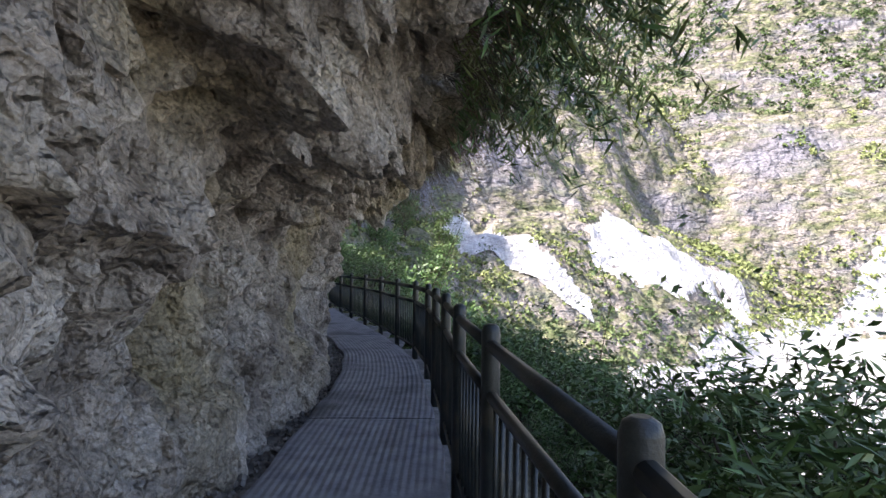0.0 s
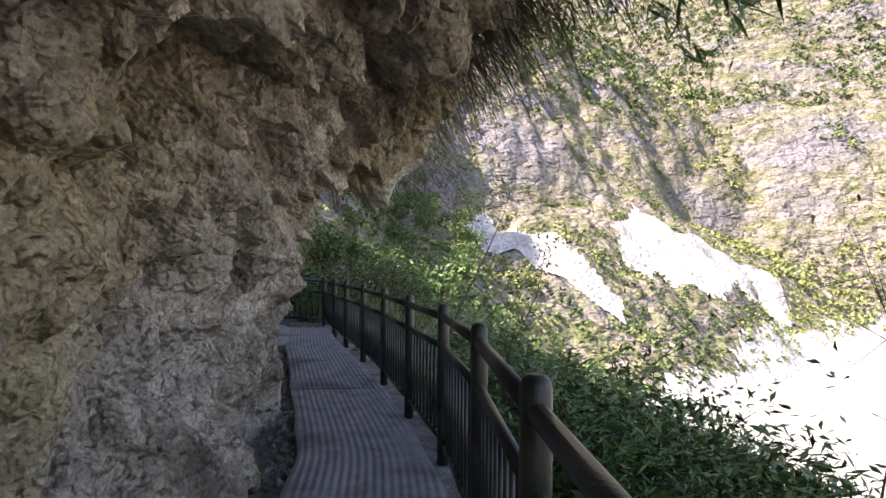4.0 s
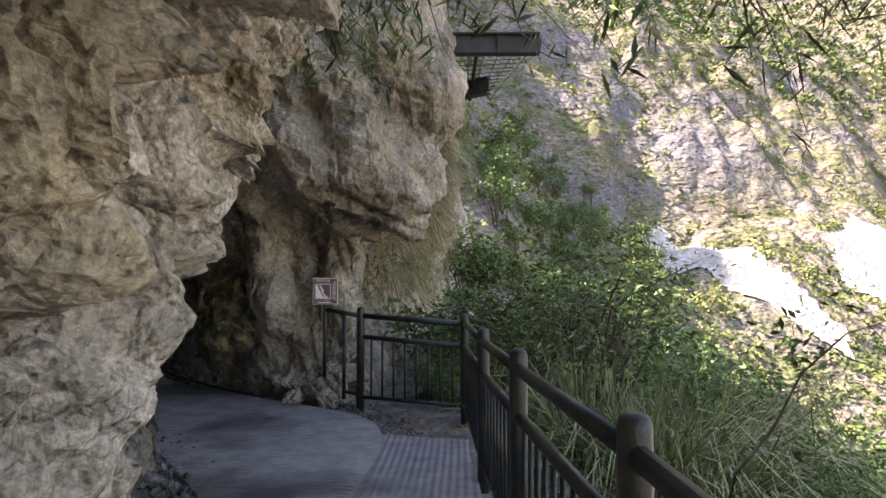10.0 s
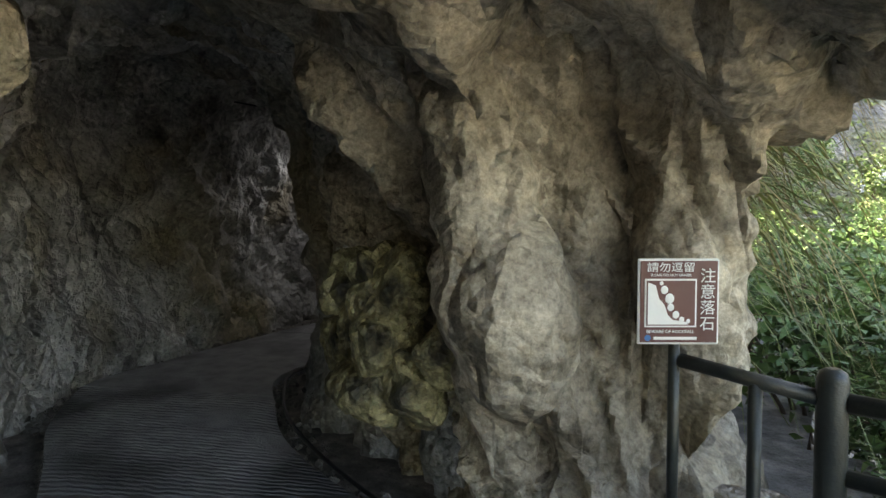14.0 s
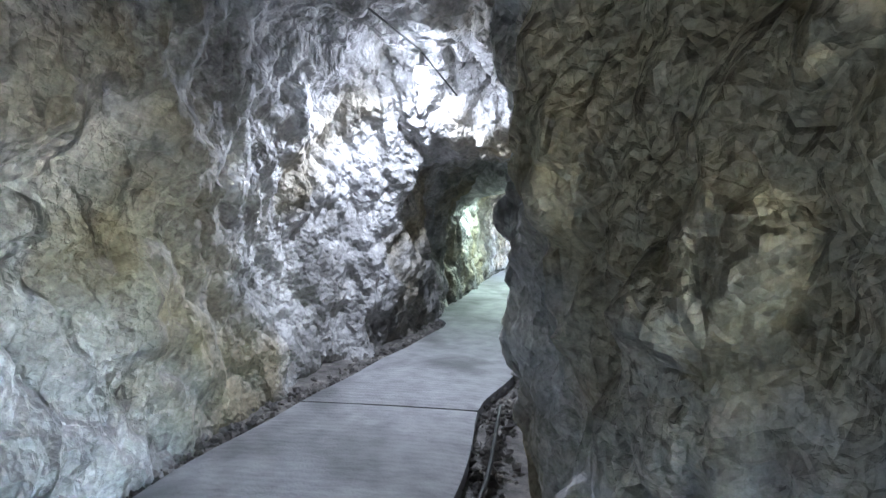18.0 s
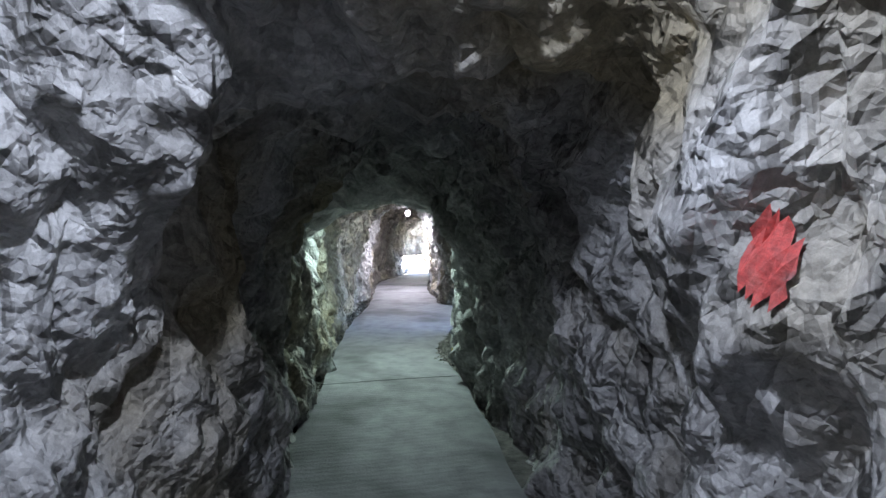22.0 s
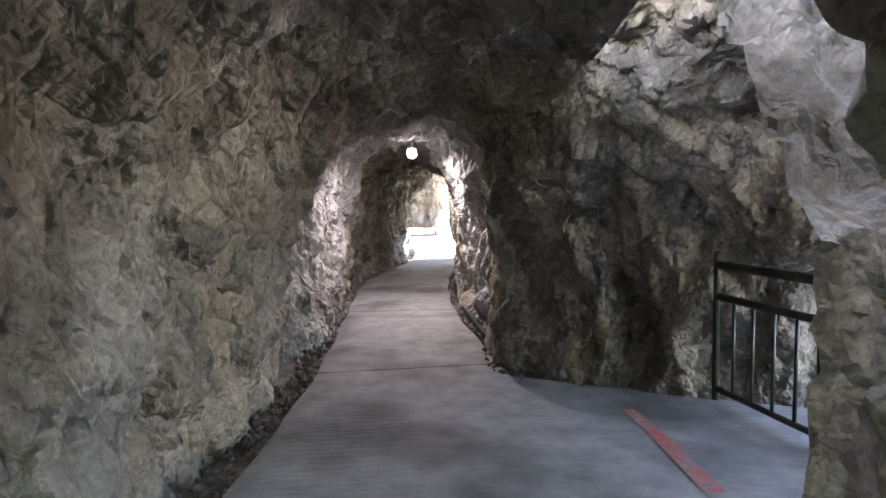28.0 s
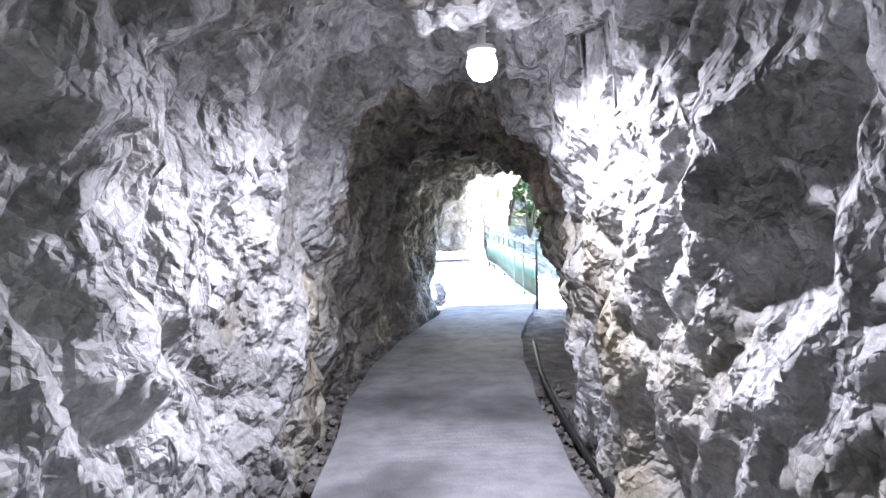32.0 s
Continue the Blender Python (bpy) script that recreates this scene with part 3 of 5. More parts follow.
# the lip of rock over the tunnel's mouth: from the vault inside, round the rim, and up the outer face
RIM = [(-3.5, 19.45, -0.4), (-3.5, 19.55, 0.6), (-3.58, 19.75, 1.3), (-3.85, 20.15, 1.8), (-4.25, 20.65, 2.12), (-4.4, 21.15, 2.26), (-4.34, 21.62, 2.18), (-4.26, 21.88, 1.6), (-4.18, 22.02, 0.8), (-4.15, 22.1, -0.4)]
rim = smooth_line(RIM, 0.045)
front = np.array([0.96, -0.1, 0.0])
away = rim - np.array([-3.95, 20.9, 0.6])
away = away - (away @ front)[:, None] * front
away[:, 2] = np.maximum(away[:, 2], -0.1)
away /= np.linalg.norm(away, axis=1, keepdims=True)
steps = smooth_line([(-1.3, 0.95), (-0.8, 0.6), (-0.35, 0.2), (0.0, 0.0), (0.1, 0.12), (0.22, 0.45), (0.4, 0.9), (0.6, 1.5), (0.8, 2.3), (0.9, 3.4)], 0.05)
less = np.where(steps[None, :, 1:] * (steps[None, :, :1] > 0) > 0, np.clip(away[:, 2] * 1.2, 0.1, 1)[:, None, None], 1.0)
g = rim[:, None] + steps[None, :, :1] * less * front + steps[None, :, 1:] * less * away[:, None]
tagged(sheet("wall_mouth", rocky(g, 1, 0.22, 0.14, 0.05, seed=47, warp=0.06, cells=(1.1, 2.6, 6.5), turn=(0, -27, 0), streak=(1.0, 0.9, 0.5)), NOSE_ROCK), "thick lip of grey rock over the tunnel mouth", "cliff", kind="structure")
line = smooth_line(OUTER, 0.12)
g = loft(line, [[(0.3, -0.8), (0.0, 1.0), (-0.2, 2.5), (-0.5, 5.0), (-3.0, 14)]] * len(line), 0.12)
tagged(sheet("wall_outer", rocky(g, 1, 0.4, 0.15, 0.05, seed=44), ROCK), "weathered outer rock face of the gorge", "cliff", kind="structure")

# the side passage with daylight at its end
SIDE = [(-10.72, 38.78, -9.68, 35.5, 2.66), (-10.3, 38.5, -9.45, 35.52, 2.55), (-9.8, 38.3, -9.15, 35.5, 2.4), (-9.2, 38.15, -8.7, 35.4, 2.4), (-8.3, 38.1, -7.8, 35.1, 2.6), (-7.4, 38.3, -6.8, 34.5, 3.6)]
b3 = smooth_line(SIDE, 0.05)
phi3 = np.linspace(-0.12, math.pi + 0.12, 130)
c, s = np.cos(phi3), np.sin(phi3)
g = np.zeros((len(b3), 130, 3))
mid, half = (b3[:, :2] + b3[:, 2:4]) / 2, (b3[:, 2:4] - b3[:, :2]) / 2
g[:, :, :2] = mid[:, None] + half[:, None] * (-np.sign(c) * np.abs(c) ** 0.85)[None, :, None]
g[:, :, 2] = b3[:, 4:5] * np.where(s > 0, np.abs(s) ** 0.85, s * 1.6)[None]
tagged(sheet("wall_side_passage", rocky(g, 1, 0.22, 0.13, 0.05, seed=90), WARM_LIT_ROCK), "side passage rock, daylight's warmth put into its grey-brown colour", "tunnel wall", kind="structure")

# the brow of rock that slopes down over the side passage
line = smooth_line([(-10.75, 38.75), (-10.3, 38.6), (-9.6, 38.3), (-8.9, 38.1), (-8.2, 38.0)], 0.032)
low = np.interp(line[:, 0], [-10.75, -10.35, -8.95, -8.2], [2.1, 1.97, 1.1, 0.95])
g = loft(line, [[(-0.3, z + 0.05), (0.12, z), (0.3, z + 0.08), (0.5, z + 0.35), (0.62, z + 0.75), (0.5, z + 1.3)] for z in low], 0.035)
tagged(sheet("wall_brow", rocky(g, 1, 0.12, 0.12, 0.05, seed=93, cells=(1.2, 2.6, 6.5)), WARM_LIT_ROCK), "brown brow of rock sloping over the side passage, warm daylight in its colour", "tunnel wall", kind="structure")

# beyond the far mouth: cliff along the sunlit walk, and a second tunnel
FAR_BASE = [(-14.1, 48.3), (-14.5, 50.0), (-15.3, 53.0), (-16.3, 57.0), (-17.0, 58.2)]
line = smooth_line(FAR_BASE, 0.1)
# Leans back low so that the sun reaches the walk.
g = loft(line, [[(0, -0.4), (-0.3, 0.6), (-1.0, 1.4), (-2.1, 2.3), (-3.4, 3.2), (-6.0, 4.5), (-14, 7)]] * len(line), 0.1)
tagged(sheet("wall_far_cliff", rocky(g, 1, 0.35, 0.15, 0.05, seed=60), SUN_PALED_ROCK), "rock face beyond the tunnel, sun glare put into its pale colour", "cliff", kind="structure")
# Closed about two metres in, so that the end wall catches daylight.
b2 = smooth_line([(-17.2, 56.6, -14.2, 56.9, 4.5), (-16.5, 57.0, -14.6, 57.2, 2.6), (-16.7, 58.0, -14.8, 58.2, 2.3), (-16.6, 58.9, -15.0, 59.0, 0.3)], 0.12)
phi2 = np.linspace(-0.12, math.pi + 0.12, 60)
c, s = np.cos(phi2), np.sin(phi2)
g = np.zeros((len(b2), 60, 3))
mid, half = (b2[:, :2] + b2[:, 2:4]) / 2, (b2[:, 2:4] - b2[:, :2]) / 2
g[:, :, :2] = mid[:, None] + half[:, None] * (-np.sign(c) * np.abs(c) ** 0.72)[None, :, None]
g[:, :, 2] = b2[:, 4:5] * np.where(s > 0, np.abs(s) ** 0.72, s * 1.6)[None]
tagged(sheet("wall_far_tunnel", rocky(g, 1, 0.25, 0.12, 0.05, seed=66), SUN_PALED_ROCK), "dark mouth of a second rock tunnel", "tunnel wall", kind="structure")
line = smooth_line([(-15.2, 58.5), (-14.7, 57.3), (-14.0, 57.2), (-13.7, 58.0), (-14.5, 62.0), (-17.0, 70.0)], 0.12)
g = loft(line, [[(0, -2), (0, 1.0), (0.1, 2.0), (0.5, 2.8), (0.8, 3.6), (0.6, 6.0), (-1.5, 13)]] * len(line), 0.12)
tagged(sheet("wall_far_nose", rocky(g, 1, 0.3, 0.12, 0.05, seed=68), SUN_PALED_ROCK), "rock face beside the second tunnel, sun glare put into its pale colour", "cliff", kind="structure")


# ---- floor ----
def ridged(name, colours, kind_of, depth=0.7):
    """Cast concrete with tamped ridges that run by the slab's own u and v, in metres."""
    m = material(name, colours, 5, 0.7, 0.3, 60, stain=(0.09, 0.09, 0.092), stain_scale=0.8)
    n, l = m.node_tree.nodes, m.node_tree.links
    uv = n.new("ShaderNodeUVMap")
    w = n.new("ShaderNodeTexWave")
    w.bands_direction = "X" if kind_of == "lines" else "Y"
    w.inputs["Scale"].default_value = 5.5 if kind_of == "lines" else 4.6
    w.inputs["Distortion"].default_value = 0.25 if kind_of == "lines" else 3.2
    w.inputs["Detail"].default_value, w.inputs["Detail Scale"].default_value = 1.0, 2.2
    l.new(uv.outputs[0], w.inputs[0])
    mask = n.new("ShaderNodeTexNoise")
    mask.inputs["Scale"].default_value = 0.9
    l.new(uv.outputs[0], mask.inputs[0])
    r = n.new("ShaderNodeValToRGB")
    r.color_ramp.elements[0].position, r.color_ramp.elements[1].position = 0.34, 0.5
    l.new(mask.outputs[0], r.inputs[0])
    mul = n.new("ShaderNodeMath")
    mul.operation = "MULTIPLY"
    l.new(w.outputs[1], mul.inputs[0])
    l.new(r.outputs[0], mul.inputs[1])
    bp = n.new("ShaderNodeBump")
    bp.inputs["Strength"].default_value, bp.inputs["Distance"].default_value = depth, 0.02
    l.new(mul.outputs[0], bp.inputs["Height"])
    old = n["Principled BSDF"].inputs["Normal"].links[0].from_socket
    l.new(old, bp.inputs["Normal"])
    l.new(bp.outputs[0], n["Principled BSDF"].inputs["Normal"])
    return m


RIDGED = ridged("ridged_concrete", [(0.17, 0.17, 0.19), (0.27, 0.27, 0.29), (0.35, 0.35, 0.365)], "lines", 0.38)
WAVED = ridged("waved_concrete", [(0.22, 0.22, 0.23), (0.32, 0.32, 0.33), (0.40, 0.40, 0.41)], "waves", 1.0)
WORN = ridged("worn_concrete", [(0.20, 0.20, 0.21), (0.29, 0.29, 0.30), (0.36, 0.36, 0.37)], "waves", 0.16)
floor = thing("floor", label="concrete walkway cast in long ridged slabs", category="floor", kind="structure")
LEFT_EDGE = [(0.85, -6.0), (0.72, 4.0), (0.64, 8.0), (0.55, 11.0), (0.32, 12.8), (0.1, 13.66), (-0.33, 14.9), (-0.65, 15.8), (-0.96, 16.7), (-1.3, 17.65), (-1.6, 18.5), (-2.2, 20.5), (-2.5, 21.4)]
RIGHT_EDGE = [(2.2, -6.0), (2.15, 4.0), (1.95, 8.0), (1.7, 10.5), (1.45, 12.4), (1.05, 13.9), (0.6, 15.3), (-0.1, 17.2), (-0.78, 18.9), (-1.22, 20.1), (-1.72, 21.5)]
T_LEFT = [(-1.8, 18.42), (-3.6, 19.7), (-4.9, 20.4), (-6.2, 20.92), (-7.16, 21.35), (-7.95, 21.68), (-8.85, 22.31), (-9.05, 22.6), (-9.18, 23.15), (-9.38, 24.1), (-9.6, 25.7), (-10.0, 28.5), (-10.53, 29.25), (-11.1, 31.7), (-11.55, 33.4), (-12.1, 35.8), (-12.52, 38.3), (-13.2, 41.2), (-13.75, 43.6), (-13.88, 45.5), (-13.8, 47.6), (-14.2, 50.0), (-15.0, 53.0), (-16.0, 57.0), (-16.7, 61.0), (-17.6, 65.0)]
T_RIGHT = [(-1.57, 18.4), (-2.17, 20.5), (-2.6, 21.3), (-3.2, 21.6), (-4.3, 21.85), (-5.2, 22.14), (-5.65, 22.26), (-6.36, 22.56), (-7.0, 23.02), (-7.5, 23.4), (-7.7, 23.75), (-7.82, 24.4), (-8.28, 25.8), (-8.42, 27.3), (-8.87, 29.2), (-9.68, 32.2), (-10.16, 33.5), (-10.2, 34.7), (-10.3, 36.0), (-10.7, 38.0), (-11.08, 39.2), (-11.75, 41.4), (-12.23, 43.8), (-12.45, 46.0), (-12.4, 48.2), (-12.6, 50.0), (-13.2, 53.0), (-14.5, 57.0), (-15.0, 61.0), (-16.0, 65.0)]


def even(line, n):
    s = np.r_[0, np.cumsum(np.linalg.norm(np.diff(line, axis=0), axis=1))]
    return np.stack([np.interp(np.linspace(0, s[-1], n), s, line[:, k]) for k in (0, 1)], 1)


def slabs(left_pts, right_pts, cuts, mat, top=0.0, waver=0.012):
    """Slabs between two edges, cut at shares of the length. Each has a worn rim and is a piece of the floor."""
    n = 400
    a, e = even(smooth_line(left_pts, 0.05), n), even(smooth_line(right_pts, 0.05), n)
    run = np.r_[0, np.cumsum(np.linalg.norm(np.diff((a + e) / 2, axis=0), axis=1))]
    for i0, i1 in zip(cuts, cuts[1:]):
        k0, k1 = int(np.searchsorted(run, i0 + 0.013)), int(np.searchsorted(run, i1 - 0.013))
        idx = np.linspace(run[min(k0, n - 1)] * 0 + i0 + 0.013, i1 - 0.013, max(3, int((i1 - i0) / 0.2)))
        l = np.stack([np.interp(idx, run, a[:, k]) for k in (0, 1)], 1)
        r = np.stack([np.interp(idx, run, e[:, k]) for k in (0, 1)], 1)
        cols = 13
        bm = bmesh.new()
        uvl = bm.loops.layers.uv.new("UVMap")
        rows = []
        for j in range(len(idx)):
            w = np.linalg.norm(r[j] - l[j])
            row = []
            for k in range(cols):
                t = k / (cols - 1)
                p = l[j] * (1 - t) + r[j] * t
                edge = t in (0.0, 1.0) or j in (0, len(idx) - 1)
                z = top + waver * 0.5 * math.sin(p[0] * 2.1 + p[1] * 1.3) - (0.012 if edge else 0)
                if edge and t in (0.0, 1.0):
                    p = p + 0.012 * math.sin(p[1] * 5.3 + p[0] * 3) * (r[j] - l[j]) / w
                row.append((bm.verts.new((p[0], p[1], z)), (t * w, idx[j])))
            rows.append(row)
        for j in range(len(rows) - 1):
            for k in range(cols - 1):
                q = [rows[j][k], rows[j][k + 1], rows[j + 1][k + 1], rows[j + 1][k]]
                f = bm.faces.new([v for v, _ in q])
                for loop, (_, t) in zip(f.loops, q):
                    loop[uvl].uv = t
        rim = [e2 for e2 in bm.edges if e2.is_boundary]
        ex = bmesh.ops.extrude_edge_only(bm, edges=rim)
        bmesh.ops.translate(bm, vec=(0, 0, -0.2), verts=[v for v in ex["geom"] if isinstance(v, bmesh.types.BMVert)])
        bmesh.ops.recalc_face_normals(bm, faces=bm.faces)
        part("slab", bm, mat, floor)


slabs(LEFT_EDGE, RIGHT_EDGE, [0, 5.2, 10.4, 15.6, 21.55, 27.5], RIDGED)
slabs(T_LEFT, T_RIGHT, [0, 7.95], WAVED, 0.012)
slabs(T_LEFT, T_RIGHT, [7.95, 10.75, 17.5, 24.35, 27.15, 33.7, 38.0, 42.0, 46.0, 50.0], WORN, 0.012)
bed = sheet("ground_bed", np.stack(np.meshgrid(np.linspace(-20, 3, 60), np.linspace(-7, 68, 160), indexing="ij") + [np.full((60, 160), -0.09)], -1), RUBBLE)
gx = bed.data
keep = [p.index for p in gx.polygons if p.center.x < fence_x(p.center.y) + 0.25]
bm = bmesh.new()
bm.from_mesh(gx)
keep = set(keep)
bmesh.ops.delete(bm, geom=[f for f in bm.faces if f.index not in keep], context="FACES")
bm.to_mesh(gx)
bm.free()
tagged(bed, "rubble and soil under and beside the walkway", "ground", kind="structure")


# ---- valley ----
HILL_Y = [-400, -6, 0, 10, 15, 18, 22, 24, 28, 33, 38, 44, 48, 57, 66, 80, 106, 140, 200, 600]
HILL_X = [2.6, 2.6, 2.6, 1.9, 0.9, -0.2, -1.8, -3.3, -4.7, -5.6, -7.0, -9.5, -11.0, -13.4, -14.0, -10.0, -6.5, -14.0, -45.0, -300.0]


def terrain(x, y):
    """Height of the valley: down from the walkway to a pale river bed, then up the far mountain."""
    p = np.stack([x.ravel() * 1.0, y.ravel() * 1.0, 0 * x.ravel()], 1)
    nz = lambda scale, seed: vnoise(p, scale, seed).reshape(x.shape)
    e = x - np.interp(y, HILL_Y, HILL_X)
    far_off = np.clip((y - 60) / 25, 0, 1)
    steep = 0.62 + 0.6 * far_off
    near = -0.12 - steep * np.clip(e, 0, 14) - 0.42 * np.clip(e - 14, 0, 60)
    near = near + 0.36 * np.clip(1.25 - np.abs(y - 22.3) / 4.0, 0, 1) * np.clip(e, 0, 3.5)
    near = near + np.where(e > 0.4, 1, 0) * (0.5 * nz(0.35, 1) + 1.2 * nz(0.08, 2)) * np.clip(e / 4, 0.1, 1)
    rise = np.clip((y - 66) / 10, 0, 1) * np.clip(-e, 0, 90) * (1.7 + 0.2 * nz(0.05, 11)) + far_off * np.where(e < 0, 2.0 * nz(0.1, 12), 0)
    near = np.where(e < 0, -0.35 + rise, near)
    bed_z = -21 + 0.4 * nz(0.05, 3)
    z = np.maximum(near, bed_z)
    up = -0.67 * x + 0.74 * y - 50 + 7 * nz(0.02, 4) + 3 * nz(0.06, 5)
    rough = np.clip(up / 15, 0, 1) * (5 * nz(0.04, 6) + 3.4 * np.abs(nz(0.09, 7)) + 1.8 * nz(0.25, 8))
    up = up + np.clip((up - 35) / 20, 0, 1) * (3.5 * nz(0.13, 17) + 1.5 * nz(0.33, 18))
    one = -21 + np.interp(up, [0, 42, 78, 300], [0, 30, 84, 250]) + rough
    up2 = 0.42 * x + 0.91 * y - 205 + 16 * nz(0.013, 13)
    crest = 140 + 1.2 * (190 - x) + 0.3 * (y - 271) + 6 * nz(0.05, 19)
    two = -21 + 1.3 * np.clip(up2, 0, 400) + np.clip(up2 / 15, 0, 1) * (10 * nz(0.02, 14) + 5 * nz(0.05, 15) + 2 * nz(0.15, 16))
    two = np.minimum(two, np.maximum(crest, -21))
    far = np.maximum(np.where(up > 0, one, -99), np.where(up2 > 0, two, -99))
    z = np.where((x > -30) | (y > 105), np.maximum(z, far), z)
    return np.where((e < 0.3) & (y < 66), np.minimum(z, -0.35), z)


nx, ny = 250, 320
tx = np.concatenate([np.linspace(-120, -8, 40), np.linspace(-7, 24, 60), 24 + 420 * np.linspace(0.01, 1, nx - 100) ** 1.3])
ty = np.concatenate([np.linspace(-160, -6, 16), np.linspace(-5, 45, 70), 45 + 480 * np.linspace(0.008, 1, ny - 86) ** 1.15])
X, Y = np.meshgrid(tx, ty, indexing="ij")
ground = sheet("ground", np.stack([X, Y, terrain(X, Y)], -1), SLOPE)
tagged(ground, "sunlit gorge slopes with scrub, grey rock and a pale river bed", "ground", kind="structure")


def drape(name, outline, mat, lift, cell, label, ragged=6.0):
    """A patch that lies on the valley inside an outline on the plan, with a ragged rim."""
    o = np.array(outline, float)
    xs, ys2 = np.arange(o[:, 0].min() - 8, o[:, 0].max() + 8, cell), np.arange(o[:, 1].min() - 8, o[:, 1].max() + 8, cell)
    gx2, gy2 = np.meshgrid(xs, ys2, indexing="ij")
    q = np.stack([gx2.ravel(), gy2.ravel(), 0 * gx2.ravel()], 1)
    w = q[:, :2] + ragged * np.stack([vnoise(q, 0.07, 31) + 0.6 * vnoise(q, 0.3, 33), vnoise(q, 0.07, 32) + 0.6 * vnoise(q, 0.3, 34)], 1) * 0.5
    inside = np.zeros(len(w), bool)
    for (x0, y0), (x1, y1) in zip(o, np.roll(o, -1, 0)):
        hit = ((y0 > w[:, 1]) != (y1 > w[:, 1])) & (w[:, 0] < (x1 - x0) * (w[:, 1] - y0) / (y1 - y0 + 1e-9) + x0)
        inside ^= hit
    inside = inside.reshape(gx2.shape)
    z = terrain(gx2, gy2) + lift + 0.15 * lift * vnoise(q, 0.4, 35).reshape(gx2.shape)
    k = np.arange(gx2.size).reshape(gx2.shape)
    ok = inside[:-1, :-1] & inside[1:, :-1] & inside[1:, 1:] & inside[:-1, 1:]
    f = np.stack([k[:-1, :-1], k[1:, :-1], k[1:, 1:], k[:-1, 1:]], -1)[ok]
    used = np.unique(f)
    back = np.zeros(gx2.size, int)
    back[used] = np.arange(len(used))
    ob = mesh_from(name, np.stack([gx2.ravel(), gy2.ravel(), z.ravel()], 1)[used], back[f], mat)
    return tagged(ob, label, "scree", kind="structure")


# ---- railing ----
def railing(name, tops, label, pickets=True, thick=0.045, step=0.135, skip_first=False, mat=None):
    """A steel railing through post positions (x, y, height): posts, two rails, a foot rail and pickets, each its own part."""
    f = thing(name, (tops[0][0], tops[0][1], 0), label, "railing")
    o = Vector((tops[0][0], tops[0][1], 0))
    mat = mat or PAINT
    for x, y, h in tops[1 if skip_first else 0:]:
        bm = bmesh.new()
        r = thick
        tube(bm, [(x, y, -0.25), (x, y, h - 0.035), (x, y, h - 0.012), (x, y, h)], [r, r, r * 0.85, r * 0.45], 14)
        part("post", bm, mat, f).location = -o
    for (x0, y0, h0), (x1, y1, h1) in zip(tops, tops[1:]):
        d = Vector((x1 - x0, y1 - y0, 0))
        n = d.normalized() * (thick - 0.004)
        for drop, rad in ((0.10, 0.031), (0.33, 0.027)):
            bm = bmesh.new()
            tube(bm, [Vector((x0, y0, h0 - drop)) + n, Vector((x1, y1, h1 - drop)) - n], rad, 10)
            part("rail", bm, mat, f).location = -o
        bm = bmesh.new()
        tube(bm, [Vector((x0, y0, 0.09)) + n, Vector((x1, y1, 0.09)) - n], 0.022, 8)
        part("foot_rail", bm, mat, f).location = -o
        if pickets:
            k = max(2, int(round(d.length / step)))
            for i in range(1, k):
                t = i / k
                x, y, h = x0 + d.x * t, y0 + d.y * t, h0 + (h1 - h0) * t
                bm = bmesh.new()
                tube(bm, [(x, y, 0.10), (x, y, h - 0.34)], 0.0125, 6)
                part("picket", bm, mat, f).location = -o
    return f


heights = lambda y: float(np.interp(y, [4, 9, 13, 22], [1.22, 1.21, 1.14, 1.03]))
railing("railing", [(x, y, heights(y)) for x, y in FENCE[1:]], "dark green painted steel railing along the cliff walk")
railing("end_railing", [(-1.83, 21.84, 1.03), (-3.06, 21.92, 1.08)], "dark steel railing panel closing the end of the walkway", step=0.14, skip_first=True)

side = thing("side_railing", (-3.06, 21.92, 0), "short dark steel rail between the sign pole and the railing", "railing")
for name, pts, r in (("rail", [(-3.07, 21.92, 0.98), (-3.51, 21.95, 1.04)], 0.026), ("post", [(-3.27, 21.93, 0.05), (-3.27, 21.93, 1.0)], 0.022), ("foot_rail", [(-3.07, 21.92, 0.12), (-3.27, 21.93, 0.13)], 0.02)):
    bm = bmesh.new()
    tube(bm, pts, r, 8)
    part(name, bm, PAINT, side).location = (3.06, -21.92, 0)


# ---- warning sign ----
sign = thing("warning_sign", (-3.53, 21.95, 0.40), "brown and white falling-rock warning sign on a dark steel pole", "sign")
SIGN_TURN = Matrix.Rotation(radians(33), 4, "Z")


def sign_part(name, bm, mat, label="", parent=None):
    bmesh.ops.transform(bm, matrix=SIGN_TURN, verts=bm.verts)
    return part(name, bm, mat, parent or sign, label)


bm = bmesh.new()
tube(bm, [(0, 0, -0.12), (0.0, 0.0, 0.78)], 0.02, 10)
part("pole", bm, PAINT, sign)
bm = bmesh.new()
box(bm, (-0.14, -0.034, 0.70), (0.14, -0.022, 1.0), 0.005)
plate = sign_part("plate", bm, WHITE, "white-rimmed metal plate")
bm = bmesh.new()
box(bm, (-0.132, -0.0375, 0.708), (0.132, -0.0345, 0.992), 0.001)
sign_part("panel", bm, BROWN, "brown panel", plate)
bm = bmesh.new()
box(bm, (-0.118, -0.041, 0.762), (0.060, -0.038, 0.930), 0.001)
sign_part("picture", bm, WHITE, "picture of falling rocks", plate)
bm = bmesh.new()
box(bm, (-0.112, -0.044, 0.768), (0.054, -0.0415, 0.924), 0.001)
sign_part("picture_ground", bm, BROWN, "", plate)
bm = bmesh.new()
